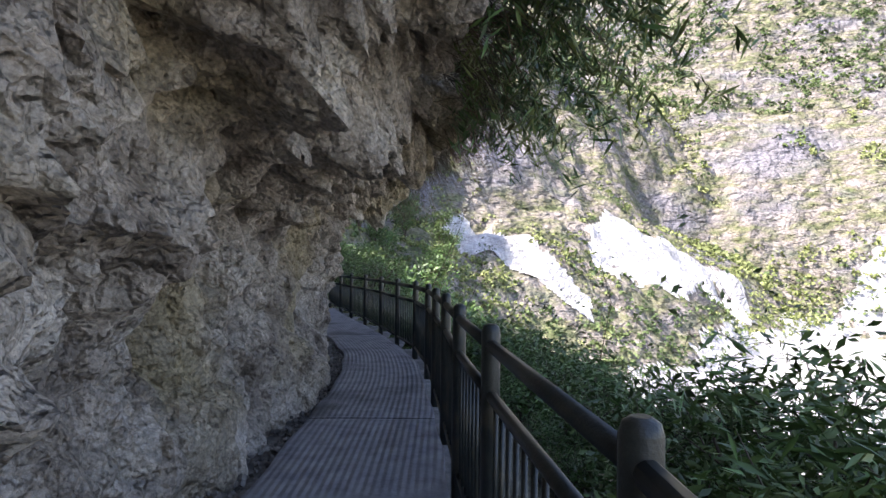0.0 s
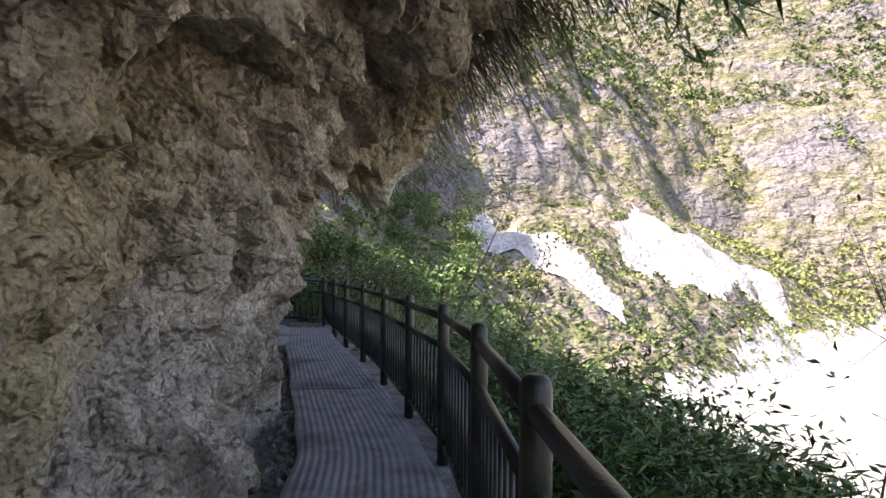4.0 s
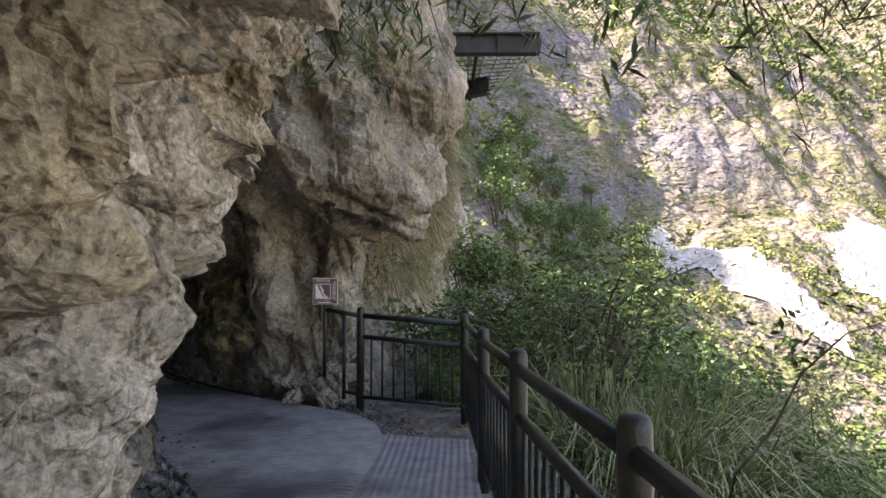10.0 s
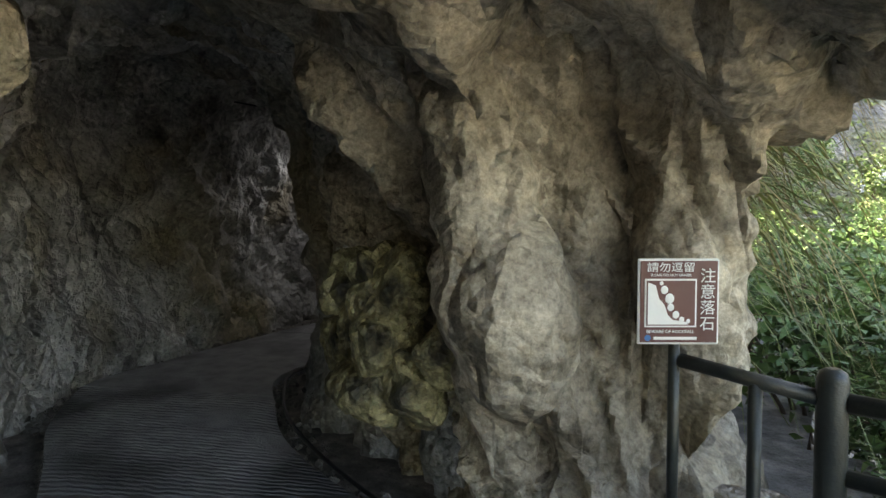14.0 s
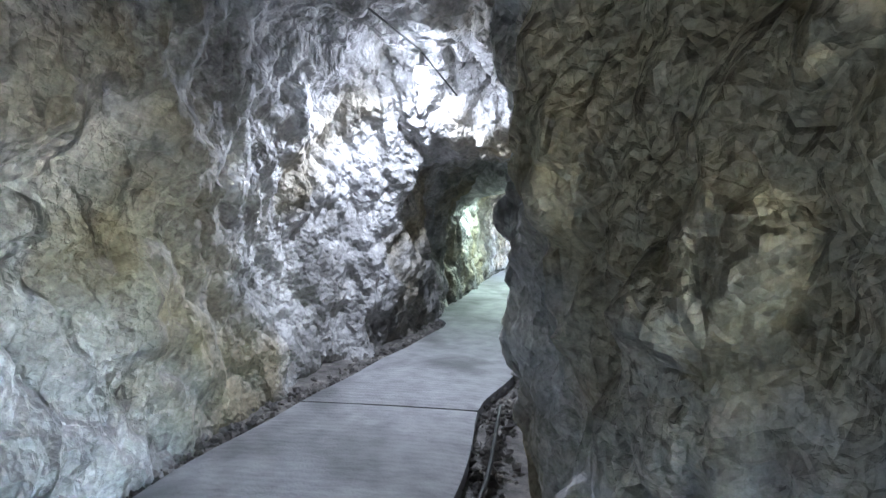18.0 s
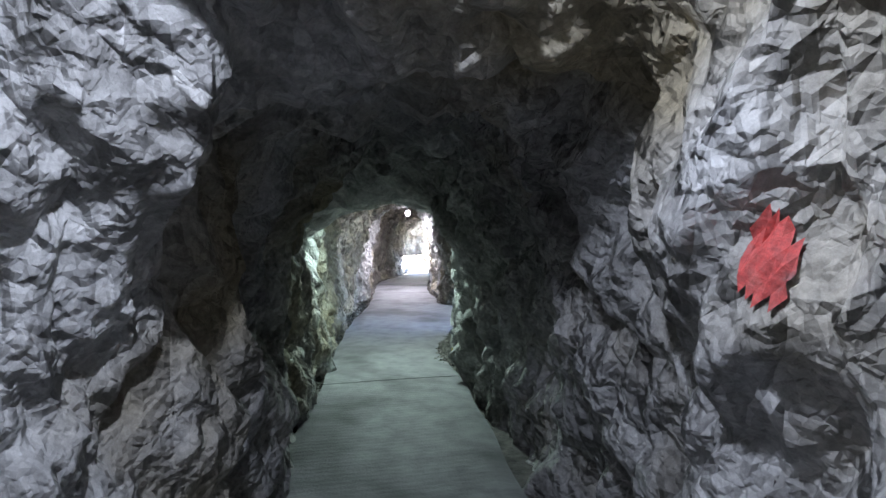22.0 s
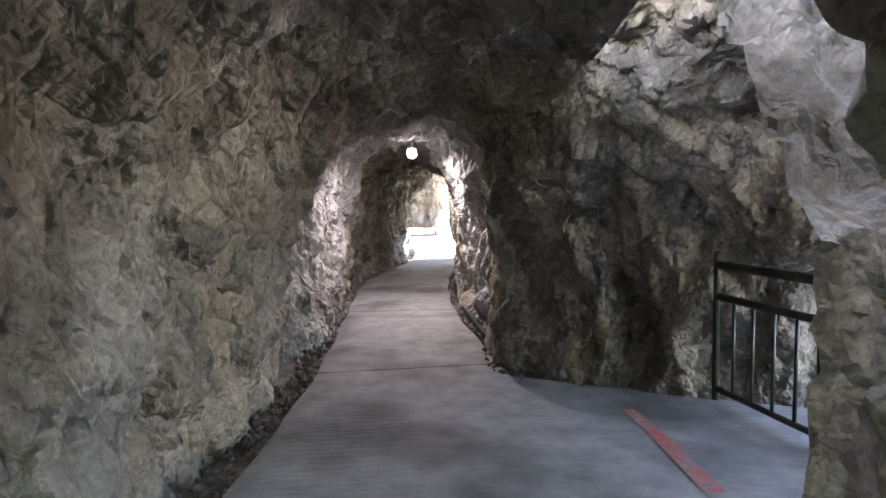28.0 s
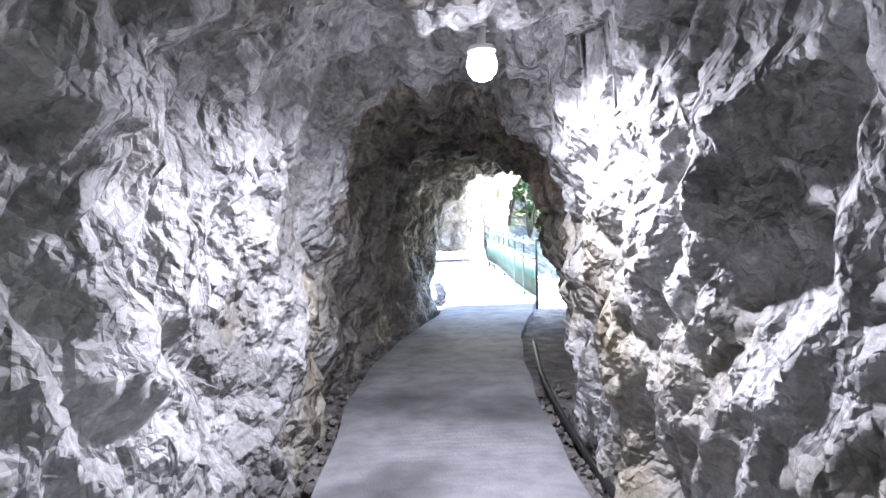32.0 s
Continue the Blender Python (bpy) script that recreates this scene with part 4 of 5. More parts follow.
slope = [(-0.108, 0.772), (0.030, 0.772), (0.022, 0.782), (-0.022, 0.788), (-0.040, 0.806), (-0.052, 0.842), (-0.070, 0.862), (-0.082, 0.908), (-0.108, 0.918)]
f = bm.faces.new([bm.verts.new((x, -0.0455, z)) for x, z in slope])
ex = bmesh.ops.extrude_face_region(bm, geom=[f])
bmesh.ops.translate(bm, vec=(0, 0.001, 0), verts=[v for v in ex["geom"] if isinstance(v, bmesh.types.BMVert)])
sign_part("slope_symbol", bm, WHITE, "", plate)
for x, z, r in ((-0.052, 0.892, 0.013), (-0.034, 0.862, 0.016), (-0.030, 0.832, 0.012), (-0.012, 0.806, 0.012), (0.008, 0.790, 0.009), (0.030, 0.784, 0.007), (-0.062, 0.915, 0.007)):
    bm = bmesh.new()
    bmesh.ops.create_icosphere(bm, subdivisions=2, radius=r)
    bmesh.ops.scale(bm, vec=(1, 0.1, 1.15), verts=bm.verts)
    bmesh.ops.translate(bm, vec=(x, -0.0455, z), verts=bm.verts)
    sign_part("rock_symbol", bm, WHITE, "", plate)


def lettering(text, x, z, size, width=1.0, mat=None, parent=None):
    cu = bpy.data.curves.new("lettering", "FONT")
    cu.body, cu.size, cu.extrude = text, size, 0.0006
    cu.align_x, cu.align_y = "CENTER", "CENTER"
    cu.space_line = 1.02
    tmp = new("lettering", cu)
    bpy.context.view_layer.update()
    me = bpy.data.meshes.new_from_object(tmp.evaluated_get(bpy.context.evaluated_depsgraph_get()))
    bpy.data.objects.remove(tmp)
    me.transform(SIGN_TURN @ Matrix.Translation((x, -0.0445, z)) @ Matrix.Rotation(radians(90), 4, "X") @ Matrix.Diagonal((width, 1, 1, 1)))
    me.materials.clear()
    me.materials.append(mat or WHITE)
    ob = new("lettering", me)
    ob.parent = parent or plate
    return ob


lettering("\u8acb\u52ff\u9017\u7559", -0.03, 0.968, 0.036, 1.15)
lettering("\u6ce8\n\u610f\n\u843d\n\u77f3", 0.096, 0.855, 0.054, 1.0)
lettering("PLEASE DO NOT LINGER", -0.03, 0.943, 0.0125, 1.0)
lettering("BEWARE OF ROCKFALL", -0.03, 0.747, 0.0155, 1.0)
bm = bmesh.new()
box(bm, (-0.085, -0.0405, 0.718), (0.062, -0.038, 0.728))
sign_part("small_print", bm, WHITE, "", plate)
bm = bmesh.new()
bmesh.ops.create_circle(bm, cap_ends=True, segments=20, radius=0.011)
bmesh.ops.rotate(bm, matrix=Matrix.Rotation(radians(90), 3, "X"), verts=bm.verts)
bmesh.ops.translate(bm, vec=(-0.106, -0.0395, 0.724), verts=bm.verts)
sign_part("emblem", bm, material("emblem_blue", [(0.02, 0.12, 0.35), (0.05, 0.2, 0.45)], 4, 0.4, 0.0), "round blue emblem", plate)

# ---- tunnel lamps ----
for (x, y, z), colour, watts in LAMPS:
    lamp = thing("tunnel_lamp", (x, y, z), "round white glass bulkhead lamp on the rock vault", "lamp", "lamps along the tunnel")
    bm = bmesh.new()
    tube(bm, [(0, 0, -0.085), (0, 0, -0.075), (0, 0, -0.05), (0, 0, -0.015), (0, 0, 0.02), (0, 0, 0.045)], [0.016, 0.04, 0.06, 0.068, 0.06, 0.045], 22)
    globe = part("globe", bm, glow("lamp_glow", colour, 1.2), lamp)
    globe.visible_shadow = False
    bm = bmesh.new()
    tube(bm, [(0, 0, 0.04), (0, 0, 0.05), (0, 0, 0.065), (0, 0, 0.07), (0, 0, 0.26)], [0.06, 0.064, 0.055, 0.02, 0.02], 22)
    part("housing", bm, WHITE, lamp, "white metal housing on a short stem")
    data = bpy.data.lights.new("tunnel_lamp", "SPOT")
    data.shadow_soft_size, data.spot_size, data.spot_blend = 0.04, radians(179), 0.65
    data.energy, data.color = watts, colour
    bulb = new("lamp_light", data)
    bulb.location = (x, y, z - 0.01)

# ---- valley dressing ----
FAN_A = [(-2.8, 118), (0, 128), (4, 133), (9, 132.5), (13, 128), (19, 117.5), (28, 116), (26, 108), (18.5, 111.5), (12, 114), (5, 117.5)]
FAN_B = [(30, 131), (31.5, 140), (37, 153), (44, 158), (62, 167), (82, 170), (77, 157), (60, 140), (50, 128.5), (40, 126), (34, 122.5)]
drape("scree_fan", FAN_A, SCREE, 0.3, 0.6, "white landslide scree fan on the far slope", 3.0)
drape("scree_fan", FAN_B, SCREE, 0.3, 0.8, "broad white scree fan on the far slope", 4.0)
drape("river_bed", [(21, 45), (60, 40), (140, 120), (150, 196), (100, 178), (54, 128), (38, 109), (24, 95), (18, 70)], SCREE, 0.35, 1.1, "wide pale gravel river bed in the gorge", 5.0)


def leaf_mesh(name, centres, size, aspect, mat, parent, seed, droop=0.3, spread=1.0):
    """Many small leaves as one mesh: a folded diamond each."""
    rng = np.random.default_rng(seed)
    n = len(centres)
    ang, tip = rng.uniform(0, 2 * np.pi, n), rng.normal(-droop, 0.45 * spread, n)
    d = np.stack([np.cos(ang) * np.cos(tip), np.sin(ang) * np.cos(tip), np.sin(tip)], 1)
    side = np.cross(d, rng.normal(0, 1, (n, 3)))
    side /= np.maximum(np.linalg.norm(side, axis=1, keepdims=True), 1e-6)
    up = np.cross(side, d)
    length = (size * rng.uniform(0.55, 1.25, n))[:, None]
    base = centres - d * length * 0.5
    w = length * aspect
    v = np.stack([base, base + d * length * 0.45 + side * w * 0.5 + up * w * 0.2, base + d * length, base + d * length * 0.45 - side * w * 0.5 + up * w * 0.2], 1).reshape(-1, 3)
    k = np.arange(n)[:, None] * 4
    f = np.concatenate([k + [0, 1, 2], k + [0, 2, 3]], 1).reshape(-1, 3)
    me = bpy.data.meshes.new(name)
    me.vertices.add(len(v))
    me.vertices.foreach_set("co", v.reshape(-1).astype(np.float32))
    me.loops.add(len(f) * 3)
    me.loops.foreach_set("vertex_index", f.reshape(-1).astype(np.int32))
    me.polygons.add(len(f))
    me.polygons.foreach_set("loop_start", np.arange(0, len(f) * 3, 3, dtype=np.int32))
    me.update(calc_edges=True)
    me.materials.append(mat)
    ob = new(name, me)
    if parent:
        ob.parent = parent
    return ob


def blades(name, roots, aims, length, width, mat, parent, seed, sag=0.8, segs=5):
    """Long narrow leaves that arch over by their own weight, one mesh."""
    rng = np.random.default_rng(seed)
    n = len(roots)
    L = length * rng.uniform(0.5, 1.15, n)
    d = aims / np.linalg.norm(aims, axis=1, keepdims=True)
    side = np.cross(d, np.tile([0.0, 0.0, 1.0], (n, 1))) + rng.normal(0, 0.25, (n, 3))
    side /= np.linalg.norm(side, axis=1, keepdims=True)
    pts = []
    for i in range(segs + 1):
        t = i / segs
        c = roots + d * (L * t)[:, None]
        c[:, 2] -= sag * L * t * t * rng.uniform(0.6, 1.2, n) if i else 0
        w = width * (1 - t) ** 0.6 * 0.5 + 0.0006
        pts += [c - side * w, c + side * w]
    v = np.stack(pts, 1).reshape(-1, 3)
    k = np.arange(n)[:, None] * (2 * segs + 2)
    f = np.concatenate([k + [2 * i, 2 * i + 1, 2 * i + 3, 2 * i + 2] for i in range(segs)], 1).reshape(-1, 4)
    ob = mesh_from(name, v, f, mat, parent)
    return ob


def shrub(name, seed, height, radius, leaves, leaf, mat, label, aspect=0.45, category="shrub", group="shrubs on the slope", open_crown=0.5):
    """A shrub or small tree: a forked stem and clumps of leaves round the twig ends."""
    rng = np.random.default_rng(seed)
    t = thing(name, (0, 0, 0), label, category, group)
    bm = bmesh.new()
    ends = []
    for i in range(7):
        a, lean = rng.uniform(0, 6.28), rng.uniform(0.2, 1.0)
        p0 = Vector((0, 0, -0.25))
        p1 = Vector((0.25 * lean * radius * math.cos(a), 0.25 * lean * radius * math.sin(a), height * rng.uniform(0.3, 0.45)))
        p2 = Vector((0.7 * lean * radius * math.cos(a + 0.3), 0.7 * lean * radius * math.sin(a + 0.3), height * rng.uniform(0.6, 0.85)))
        r = 0.012 + 0.012 * height
        tube(bm, [p0, p1, p2], [r, r * 0.65, r * 0.25], 5, False)
        ends.append(p2)
        for j in range(4):
            q = p1.lerp(p2, rng.uniform(0.2, 1.0))
            b2 = rng.uniform(0, 6.28)
            e = q + Vector((math.cos(b2) * radius * 0.45, math.sin(b2) * radius * 0.45, height * rng.uniform(-0.05, 0.3)))
            tube(bm, [q, e], [r * 0.3, r * 0.1], 3, False)
            ends.append(e)
    part("stem", bm, BARK, t)
    e = np.array([tuple(v) for v in ends])
    pick = rng.integers(0, len(e), leaves)
    c = e[pick] + np.clip(rng.normal(0, 1, (leaves, 3)), -1.5, 1.5) * np.array([radius, radius, height * 0.7]) * (0.075 + 0.10 * open_crown)
    c[:, 2] = np.maximum(c[:, 2], 0.05)
    leaf_mesh("crown", c, leaf, aspect, mat, t, seed + 1)
    return t


def grass_clump(name, seed, n, length, width, mat, label, group, category="grass", sag=0.65):
    rng = np.random.default_rng(seed)
    t = thing(name, (0, 0, 0), label, category, group)
    a, tilt = rng.uniform(0, 6.28, n), rng.uniform(0.05, 0.9, n)
    aims = np.stack([np.cos(a) * tilt, np.sin(a) * tilt, np.ones(n)], 1)
    roots = np.stack([np.cos(a) * 0.08, np.sin(a) * 0.08, np.full(n, -0.05)], 1) * rng.uniform(0.2, 1.6, (n, 1))
    blades("tuft", roots, aims, length, width, mat, t, seed, sag)
    return t


def on_slope(x, y):
    return float(terrain(np.array([[x]]), np.array([[y]]))[0, 0])


LABELS = {"dark": "dense dark green leafy shrub on the slope", "mid": "green leafy shrub below the railing", "light": "shrub on the slope, sunlight put into its yellow-green leaf colour"}
LEAF_MID = material("leaf_mid", [(0.03, 0.075, 0.02), (0.07, 0.14, 0.035), (0.12, 0.19, 0.05)], 2.0, 0.5, 0.0, island=0.5)
kinds = [shrub("shrub", 100, 1.5, 0.9, 1150, 0.09, LEAF, LABELS["dark"], 0.36), shrub("shrub", 120, 1.8, 1.1, 1100, 0.16, LEAF_MID, LABELS["mid"], 0.16), shrub("shrub", 140, 1.3, 1.0, 760, 0.15, LEAF_MID, LABELS["mid"], 0.42), shrub("shrub", 160, 1.7, 1.2, 1150, 0.11, LEAF_LIT, LABELS["light"], 0.3)]
trees = [shrub("small_tree", 200, 3.6, 1.8, 2000, 0.13, LEAF, "small dark green tree below the cliff", 0.24, "tree", "small trees on the slope", 0.7), shrub("small_tree", 220, 4.2, 2.0, 2000, 0.14, LEAF_MID, "small green tree on the gorge slope", 0.24, "tree", "small trees on the slope", 0.7)]
grasses = [grass_clump("grass_clump", 300, 130, 1.1, 0.016, LEAF_MID, "clump of long arching green grass", "grass clumps on the slope"), grass_clump("grass_clump", 310, 160, 1.5, 0.02, LEAF_MID, "tall clump of arching reed grass", "grass clumps on the slope"), grass_clump("grass_clump", 320, 120, 1.0, 0.012, DRY, "clump of dry straw-coloured grass", "grass clumps on the slope")]
far_kinds = [shrub("shrub", 180, 1.7, 1.1, 520, 0.17, LEAF_MID, "green leafy shrub on the gorge slope", 0.5), shrub("shrub", 190, 1.6, 1.2, 480, 0.18, LEAF_LIT, LABELS["light"], 0.5)]
far_trees = [shrub("small_tree", 240, 3.7, 1.9, 800, 0.30, LEAF, "small dark green tree below the cliff", 0.5, "tree", "small trees on the slope", 0.7), shrub("small_tree", 260, 4.2, 2.0, 800, 0.30, LEAF_MID, "small green tree on the gorge slope", 0.5, "tree", "small trees on the slope", 0.7)]
first = {id(o): True for o in kinds + trees + grasses + far_kinds + far_trees}


def plant(ob, x, y, size, turn, tip=0.0):
    z = on_slope(x, y) - 0.05
    if first.pop(id(ob), None):
        ob.scale = (size, size, size)
        ob.matrix_basis = pose(x, y, z, 0, tip, turn) @ Matrix.Diagonal((size, size, size, 1))
        return ob
    c = copy_thing(ob, pose(x, y, z, 0, tip, turn))
    c.scale = (size, size, size)
    return c


rng = random.Random(7)
for i in range(275):
    y = rng.uniform(3.0, 27.0) if i < 190 else rng.uniform(22.5, 40)
    hx = float(np.interp(y, HILL_Y, HILL_X))
    e = 0.55 + 9.5 * rng.random() ** 1.3 if i < 190 else 0.5 + 13 * rng.random() ** 1.2
    if 33.5 < y < 41 and e < 6:
        e += 6
    if 19.5 < y < 24.6 and 0.4 < e < 4.5:
        continue
    k = rng.random()
    size = rng.uniform(0.6, 1.05) * (0.75 if e < 1.4 and y < 22 else 1.0)
    size *= min(1.0, max(0.45, (0.55 + 0.62 * e) / 1.9)) if y < 22 else 1.1
    if y > 24 and k < 0.22:
        plant((far_trees if y > 33 else trees)[rng.randrange(2)], hx + e + 0.8, y, rng.uniform(0.55, 0.9), rng.uniform(0, 360))
    elif k < 0.72:
        # close shrubs take the lit leaf colour only past e of 4
        plant(far_kinds[rng.randrange(2)] if y > 33 else kinds[min(3, int(rng.random() * (4 if e > 4 else 3)))], hx + e, y, size, rng.uniform(0, 360))
    else:
        plant(grasses[rng.randrange(3 if e > 2 else 2)], hx + e, y, size * rng.uniform(0.8, 1.2), rng.uniform(0, 360))
for i in range(85):
    y = 46 + 75 * rng.random()
    e = -14 * rng.random() + 14 * rng.random()
    if y < 70 and e < 1.5:
        e = 13 + 9 * rng.random()
    plant(far_trees[rng.randrange(2)], float(np.interp(y, HILL_Y, HILL_X)) + e, y, rng.uniform(0.8, 1.5), rng.uniform(0, 360))
for i in range(70):
    y = rng.uniform(35, 64)
    e = rng.uniform(0.3, 9.0) + (12 if y > 46 else 0)
    plant(far_trees[rng.randrange(2)] if rng.random() < 0.5 else far_kinds[rng.randrange(2)], float(np.interp(y, HILL_Y, HILL_X)) + e + (6 if 33.5 < y < 41 else 0), y, rng.uniform(0.7, 1.25), rng.uniform(0, 360))
# dense bushes close below the railing, their tops about level with its foot
heights_of = {id(kinds[0]): 1.55, id(kinds[1]): 1.85, id(kinds[2]): 1.4, id(kinds[3]): 1.75, id(trees[0]): 3.6, id(trees[1]): 4.2}
for i in range(75):
    y = rng.uniform(6.5, 18.6)
    e = rng.uniform(0.9, 3.3)
    x = float(np.interp(y, HILL_Y, HILL_X)) + e
    top = rng.uniform(-0.7, 0.1) + (0.4 if y > 12 else 0.0) - (0.3 if y < 8 else 0)
    ob = kinds[rng.choice((0, 0, 1, 1, 2))]
    plant(ob, x, y, min(1.35, max(0.35, (top - on_slope(x, y)) / heights_of[id(ob)])), rng.uniform(0, 360))
for x, y, top, k in ((4.2, 6.0, 0.5, 1), (4.9, 6.5, 0.65, 0), (5.6, 6.9, 0.7, 1), (4.6, 6.9, 0.1, 2), (3.7, 5.8, 0.0, 0), (5.2, 7.4, 0.2, 1)):
    plant(kinds[k], x, y, (top - on_slope(x, y)) / heights_of[id(kinds[k])], rng.uniform(0, 360))
for x, y, top, k in ((3.6, 7.2, 0.75, 0), (4.1, 7.4, 0.95, 1), (4.3, 8.0, 0.9, 0), (3.5, 7.9, 0.45, 0), (4.9, 8.4, 1.0, 1), (3.9, 8.9, 0.6, 0), (4.5, 9.4, 0.8, 1), (3.7, 9.8, 0.35, 0)):
    plant(kinds[k], x, y, (top - on_slope(x, y)) / heights_of[id(kinds[k])], rng.uniform(0, 360))
# tall reed clumps beside the end of the railing
PALE = material("reed_blade", [(0.10, 0.13, 0.05), (0.20, 0.24, 0.11), (0.32, 0.34, 0.20)], 1.0, 0.45, 0.0, island=0.5)
reed = grass_clump("reed_clump", 330, 210, 2.1, 0.017, PALE, "big clump of long arching pale green reed blades", "reeds beyond the railing", sag=0.62)
first[id(reed)] = True
for x, y, s2 in ((-0.7, 22.8, 1.35), (-0.3, 23.1, 1.5), (0.15, 23.3, 1.6), (-0.8, 23.5, 1.4), (-0.1, 22.4, 1.35), (0.45, 22.8, 1.5), (-0.4, 24.0, 1.6)):
    plant(reed, x, y, s2, rng.uniform(0, 360))
for x, y, s2 in ((-0.6, 23.4, 1.25), (0.2, 22.6, 1.1), (-0.2, 24.3, 1.3), (0.6, 23.8, 1.2), (-1.3, 23.6, 1.0), (1.1, 22.0, 1.1)):
    plant(grasses[1], x, y, s2, rng.uniform(0, 360))
for x, y, s2 in ((-1.2, 24.6, 1.0), (-2.0, 23.2, 0.75), (-2.4, 24.4, 0.9), (-1.7, 25.6, 1.1), (-0.4, 26.0, 1.2), (0.9, 25.2, 1.2), (-2.6, 22.9, 0.5), (-2.2, 22.5, 0.5)):
    plant(kinds[1], x, y, s2, rng.uniform(0, 360))

for x, y, top in ((-1.1, 23.9, 1.9), (-0.7, 24.2, 2.1), (-1.7, 24.4, 1.4)):
    plant(trees[0], x, y, (top - on_slope(x, y)) / heights_of[id(trees[0])], rng.uniform(0, 360))

# woods on the far mountain and on the hillside beyond
rg = np.random.default_rng(5)
px, py = rg.uniform(-60, 250, 60000), rg.uniform(70, 420, 60000)
pz = terrain(px[:, None], py[:, None])[:, 0]
pp = np.stack([px, py, 0 * px], 1)
patchy = vnoise(pp, 0.035, 70) + 0.7 * vnoise(pp, 0.11, 71) + rg.normal(0, 0.15, len(px))
talus = pz < 9 + 4 * vnoise(pp, 0.06, 74)
upper = pz > 58 + 14 * vnoise(pp, 0.03, 75)
mask = (talus & (patchy > -0.75)) | (~talus & ~upper & (patchy > 0.25)) | (upper & (patchy > -0.5))
mask |= (px < 8) & (py > 95) & (rg.random(len(px)) < 0.5)
mask &= pz > -18.5
for poly in (FAN_A, FAN_B):
    o = np.array(poly, float)
    inside = np.zeros(len(px), bool)
    for (x0, y0), (x1, y1) in zip(o, np.roll(o, -1, 0)):
        inside ^= ((y0 > py) != (y1 > py)) & (px < (x1 - x0) * (py - y0) / (y1 - y0 + 1e-9) + x0)
    mask &= ~inside
idx = np.flatnonzero(mask)
dist = np.hypot(px[idx], py[idx])
idx = idx[rg.random(len(idx)) < np.where(dist < 200, 1.0, 0.6)][:14500]
dist = np.hypot(px[idx], py[idx])
bush = rg.uniform(0.6, 1.0, len(idx)) ** 2 * np.where(dist < 200, 1.5, 2.6)
per = 13
way = rg.normal(0, 1, (len(idx), per, 3))
way[:, :, 2] = np.abs(way[:, :, 2])
way /= np.linalg.norm(way, axis=2, keepdims=True)
cen = np.stack([px, py, pz], 1)[idx][:, None] + way * bush[:, None, None] * rg.uniform(0.65, 1.1, (len(idx), per, 1)) * np.array([1, 1, 0.9])
near_part = dist < 200
deep = upper[idx] | (vnoise(pp[idx], 0.05, 73) + rg.normal(0, 0.3, len(idx)) > 0.3)
for pick, size, mat, seed, label in ((near_part & ~deep, 0.72, LEAF_FAR, 81, "sunlit yellow-green scrub on the far slope"), (near_part & deep, 0.72, LEAF_FAR_DEEP, 83, "deep green scrub on the far slope"), (~near_part & ~deep, 1.3, LEAF_FAR, 82, "distant sunlit scrub on the mountain"), (~near_part & deep, 1.3, LEAF_FAR_DEEP, 84, "distant green woods on the mountain")):
    tagged(leaf_mesh("woods", cen[pick].reshape(-1, 3), size, 0.8, mat, None, seed, 0.2), label, "woods", kind="stuff")


# ---- hanging plants on the lip ----
def lip_point(y):
    i = int(np.argmin(np.abs(ys - y)))
    d0 = np.gradient(smooth_line(CLIFF_BASE, 0.032), axis=0)[i]
    d0 /= np.linalg.norm(d0)
    o = np.array([d0[1], -d0[0]])
    p = smooth_line(CLIFF_BASE, 0.032)[i] + o * (reach[i] + 0.1)
    return p, o, lips[i]


ROOT = material("dry_root", [(0.05, 0.035, 0.025), (0.13, 0.09, 0.06), (0.2, 0.15, 0.09)], 3, 0.85, 0.0, island=0.4)
for i, (y, up, n, length, width, mat, lab) in enumerate((
        (8.6, 0.5, 160, 0.8, 0.010, ROOT, "dry"), (9.8, 0.4, 180, 0.8, 0.010, ROOT, "dry"), (11.2, 0.4, 260, 0.8, 0.010, ROOT, "dry"), (12.2, 0.45, 380, 0.7, 0.010, ROOT, "dry"), (12.9, 0.55, 420, 0.75, 0.010, ROOT, "dry"), (13.6, 0.6, 420, 0.75, 0.011, ROOT, "dry"), (14.4, 0.7, 300, 0.75, 0.011, DRY, "dry"),
        (15.2, 0.6, 260, 0.9, 0.011, ROOT, "dry"), (16.2, 0.5, 160, 0.7, 0.012, DRY, "dry"), (17.3, 0.15, 160, 0.6, 0.012, LEAF_MID, "green"), (18.0, 0.9, 160, 0.9, 0.012, ROOT, "dry"))):
    p, o, h = lip_point(y)
    r2 = np.random.default_rng(400 + i)
    t = thing("hanging_grass", (p[0], p[1], h + up), "%s grass and roots hanging from the overhang" % ("Green" if lab == "green" else "Dry brown"), "grass", "grass hanging from the cliff")
    roots = np.stack([r2.normal(0, 0.12, n) - 0.1 * o[0], r2.normal(0, 0.35, n) - 0.1 * o[1], r2.normal(0, 0.18, n)], 1)
    aims = np.stack([o[0] + r2.normal(0, 0.35, n), o[1] + r2.normal(0, 0.45, n), r2.normal(-0.1, 0.35, n)], 1)
    blades("tuft", roots, aims, length, width, mat, t, 420 + i, 0.45 if y > 16.5 else 0.7)
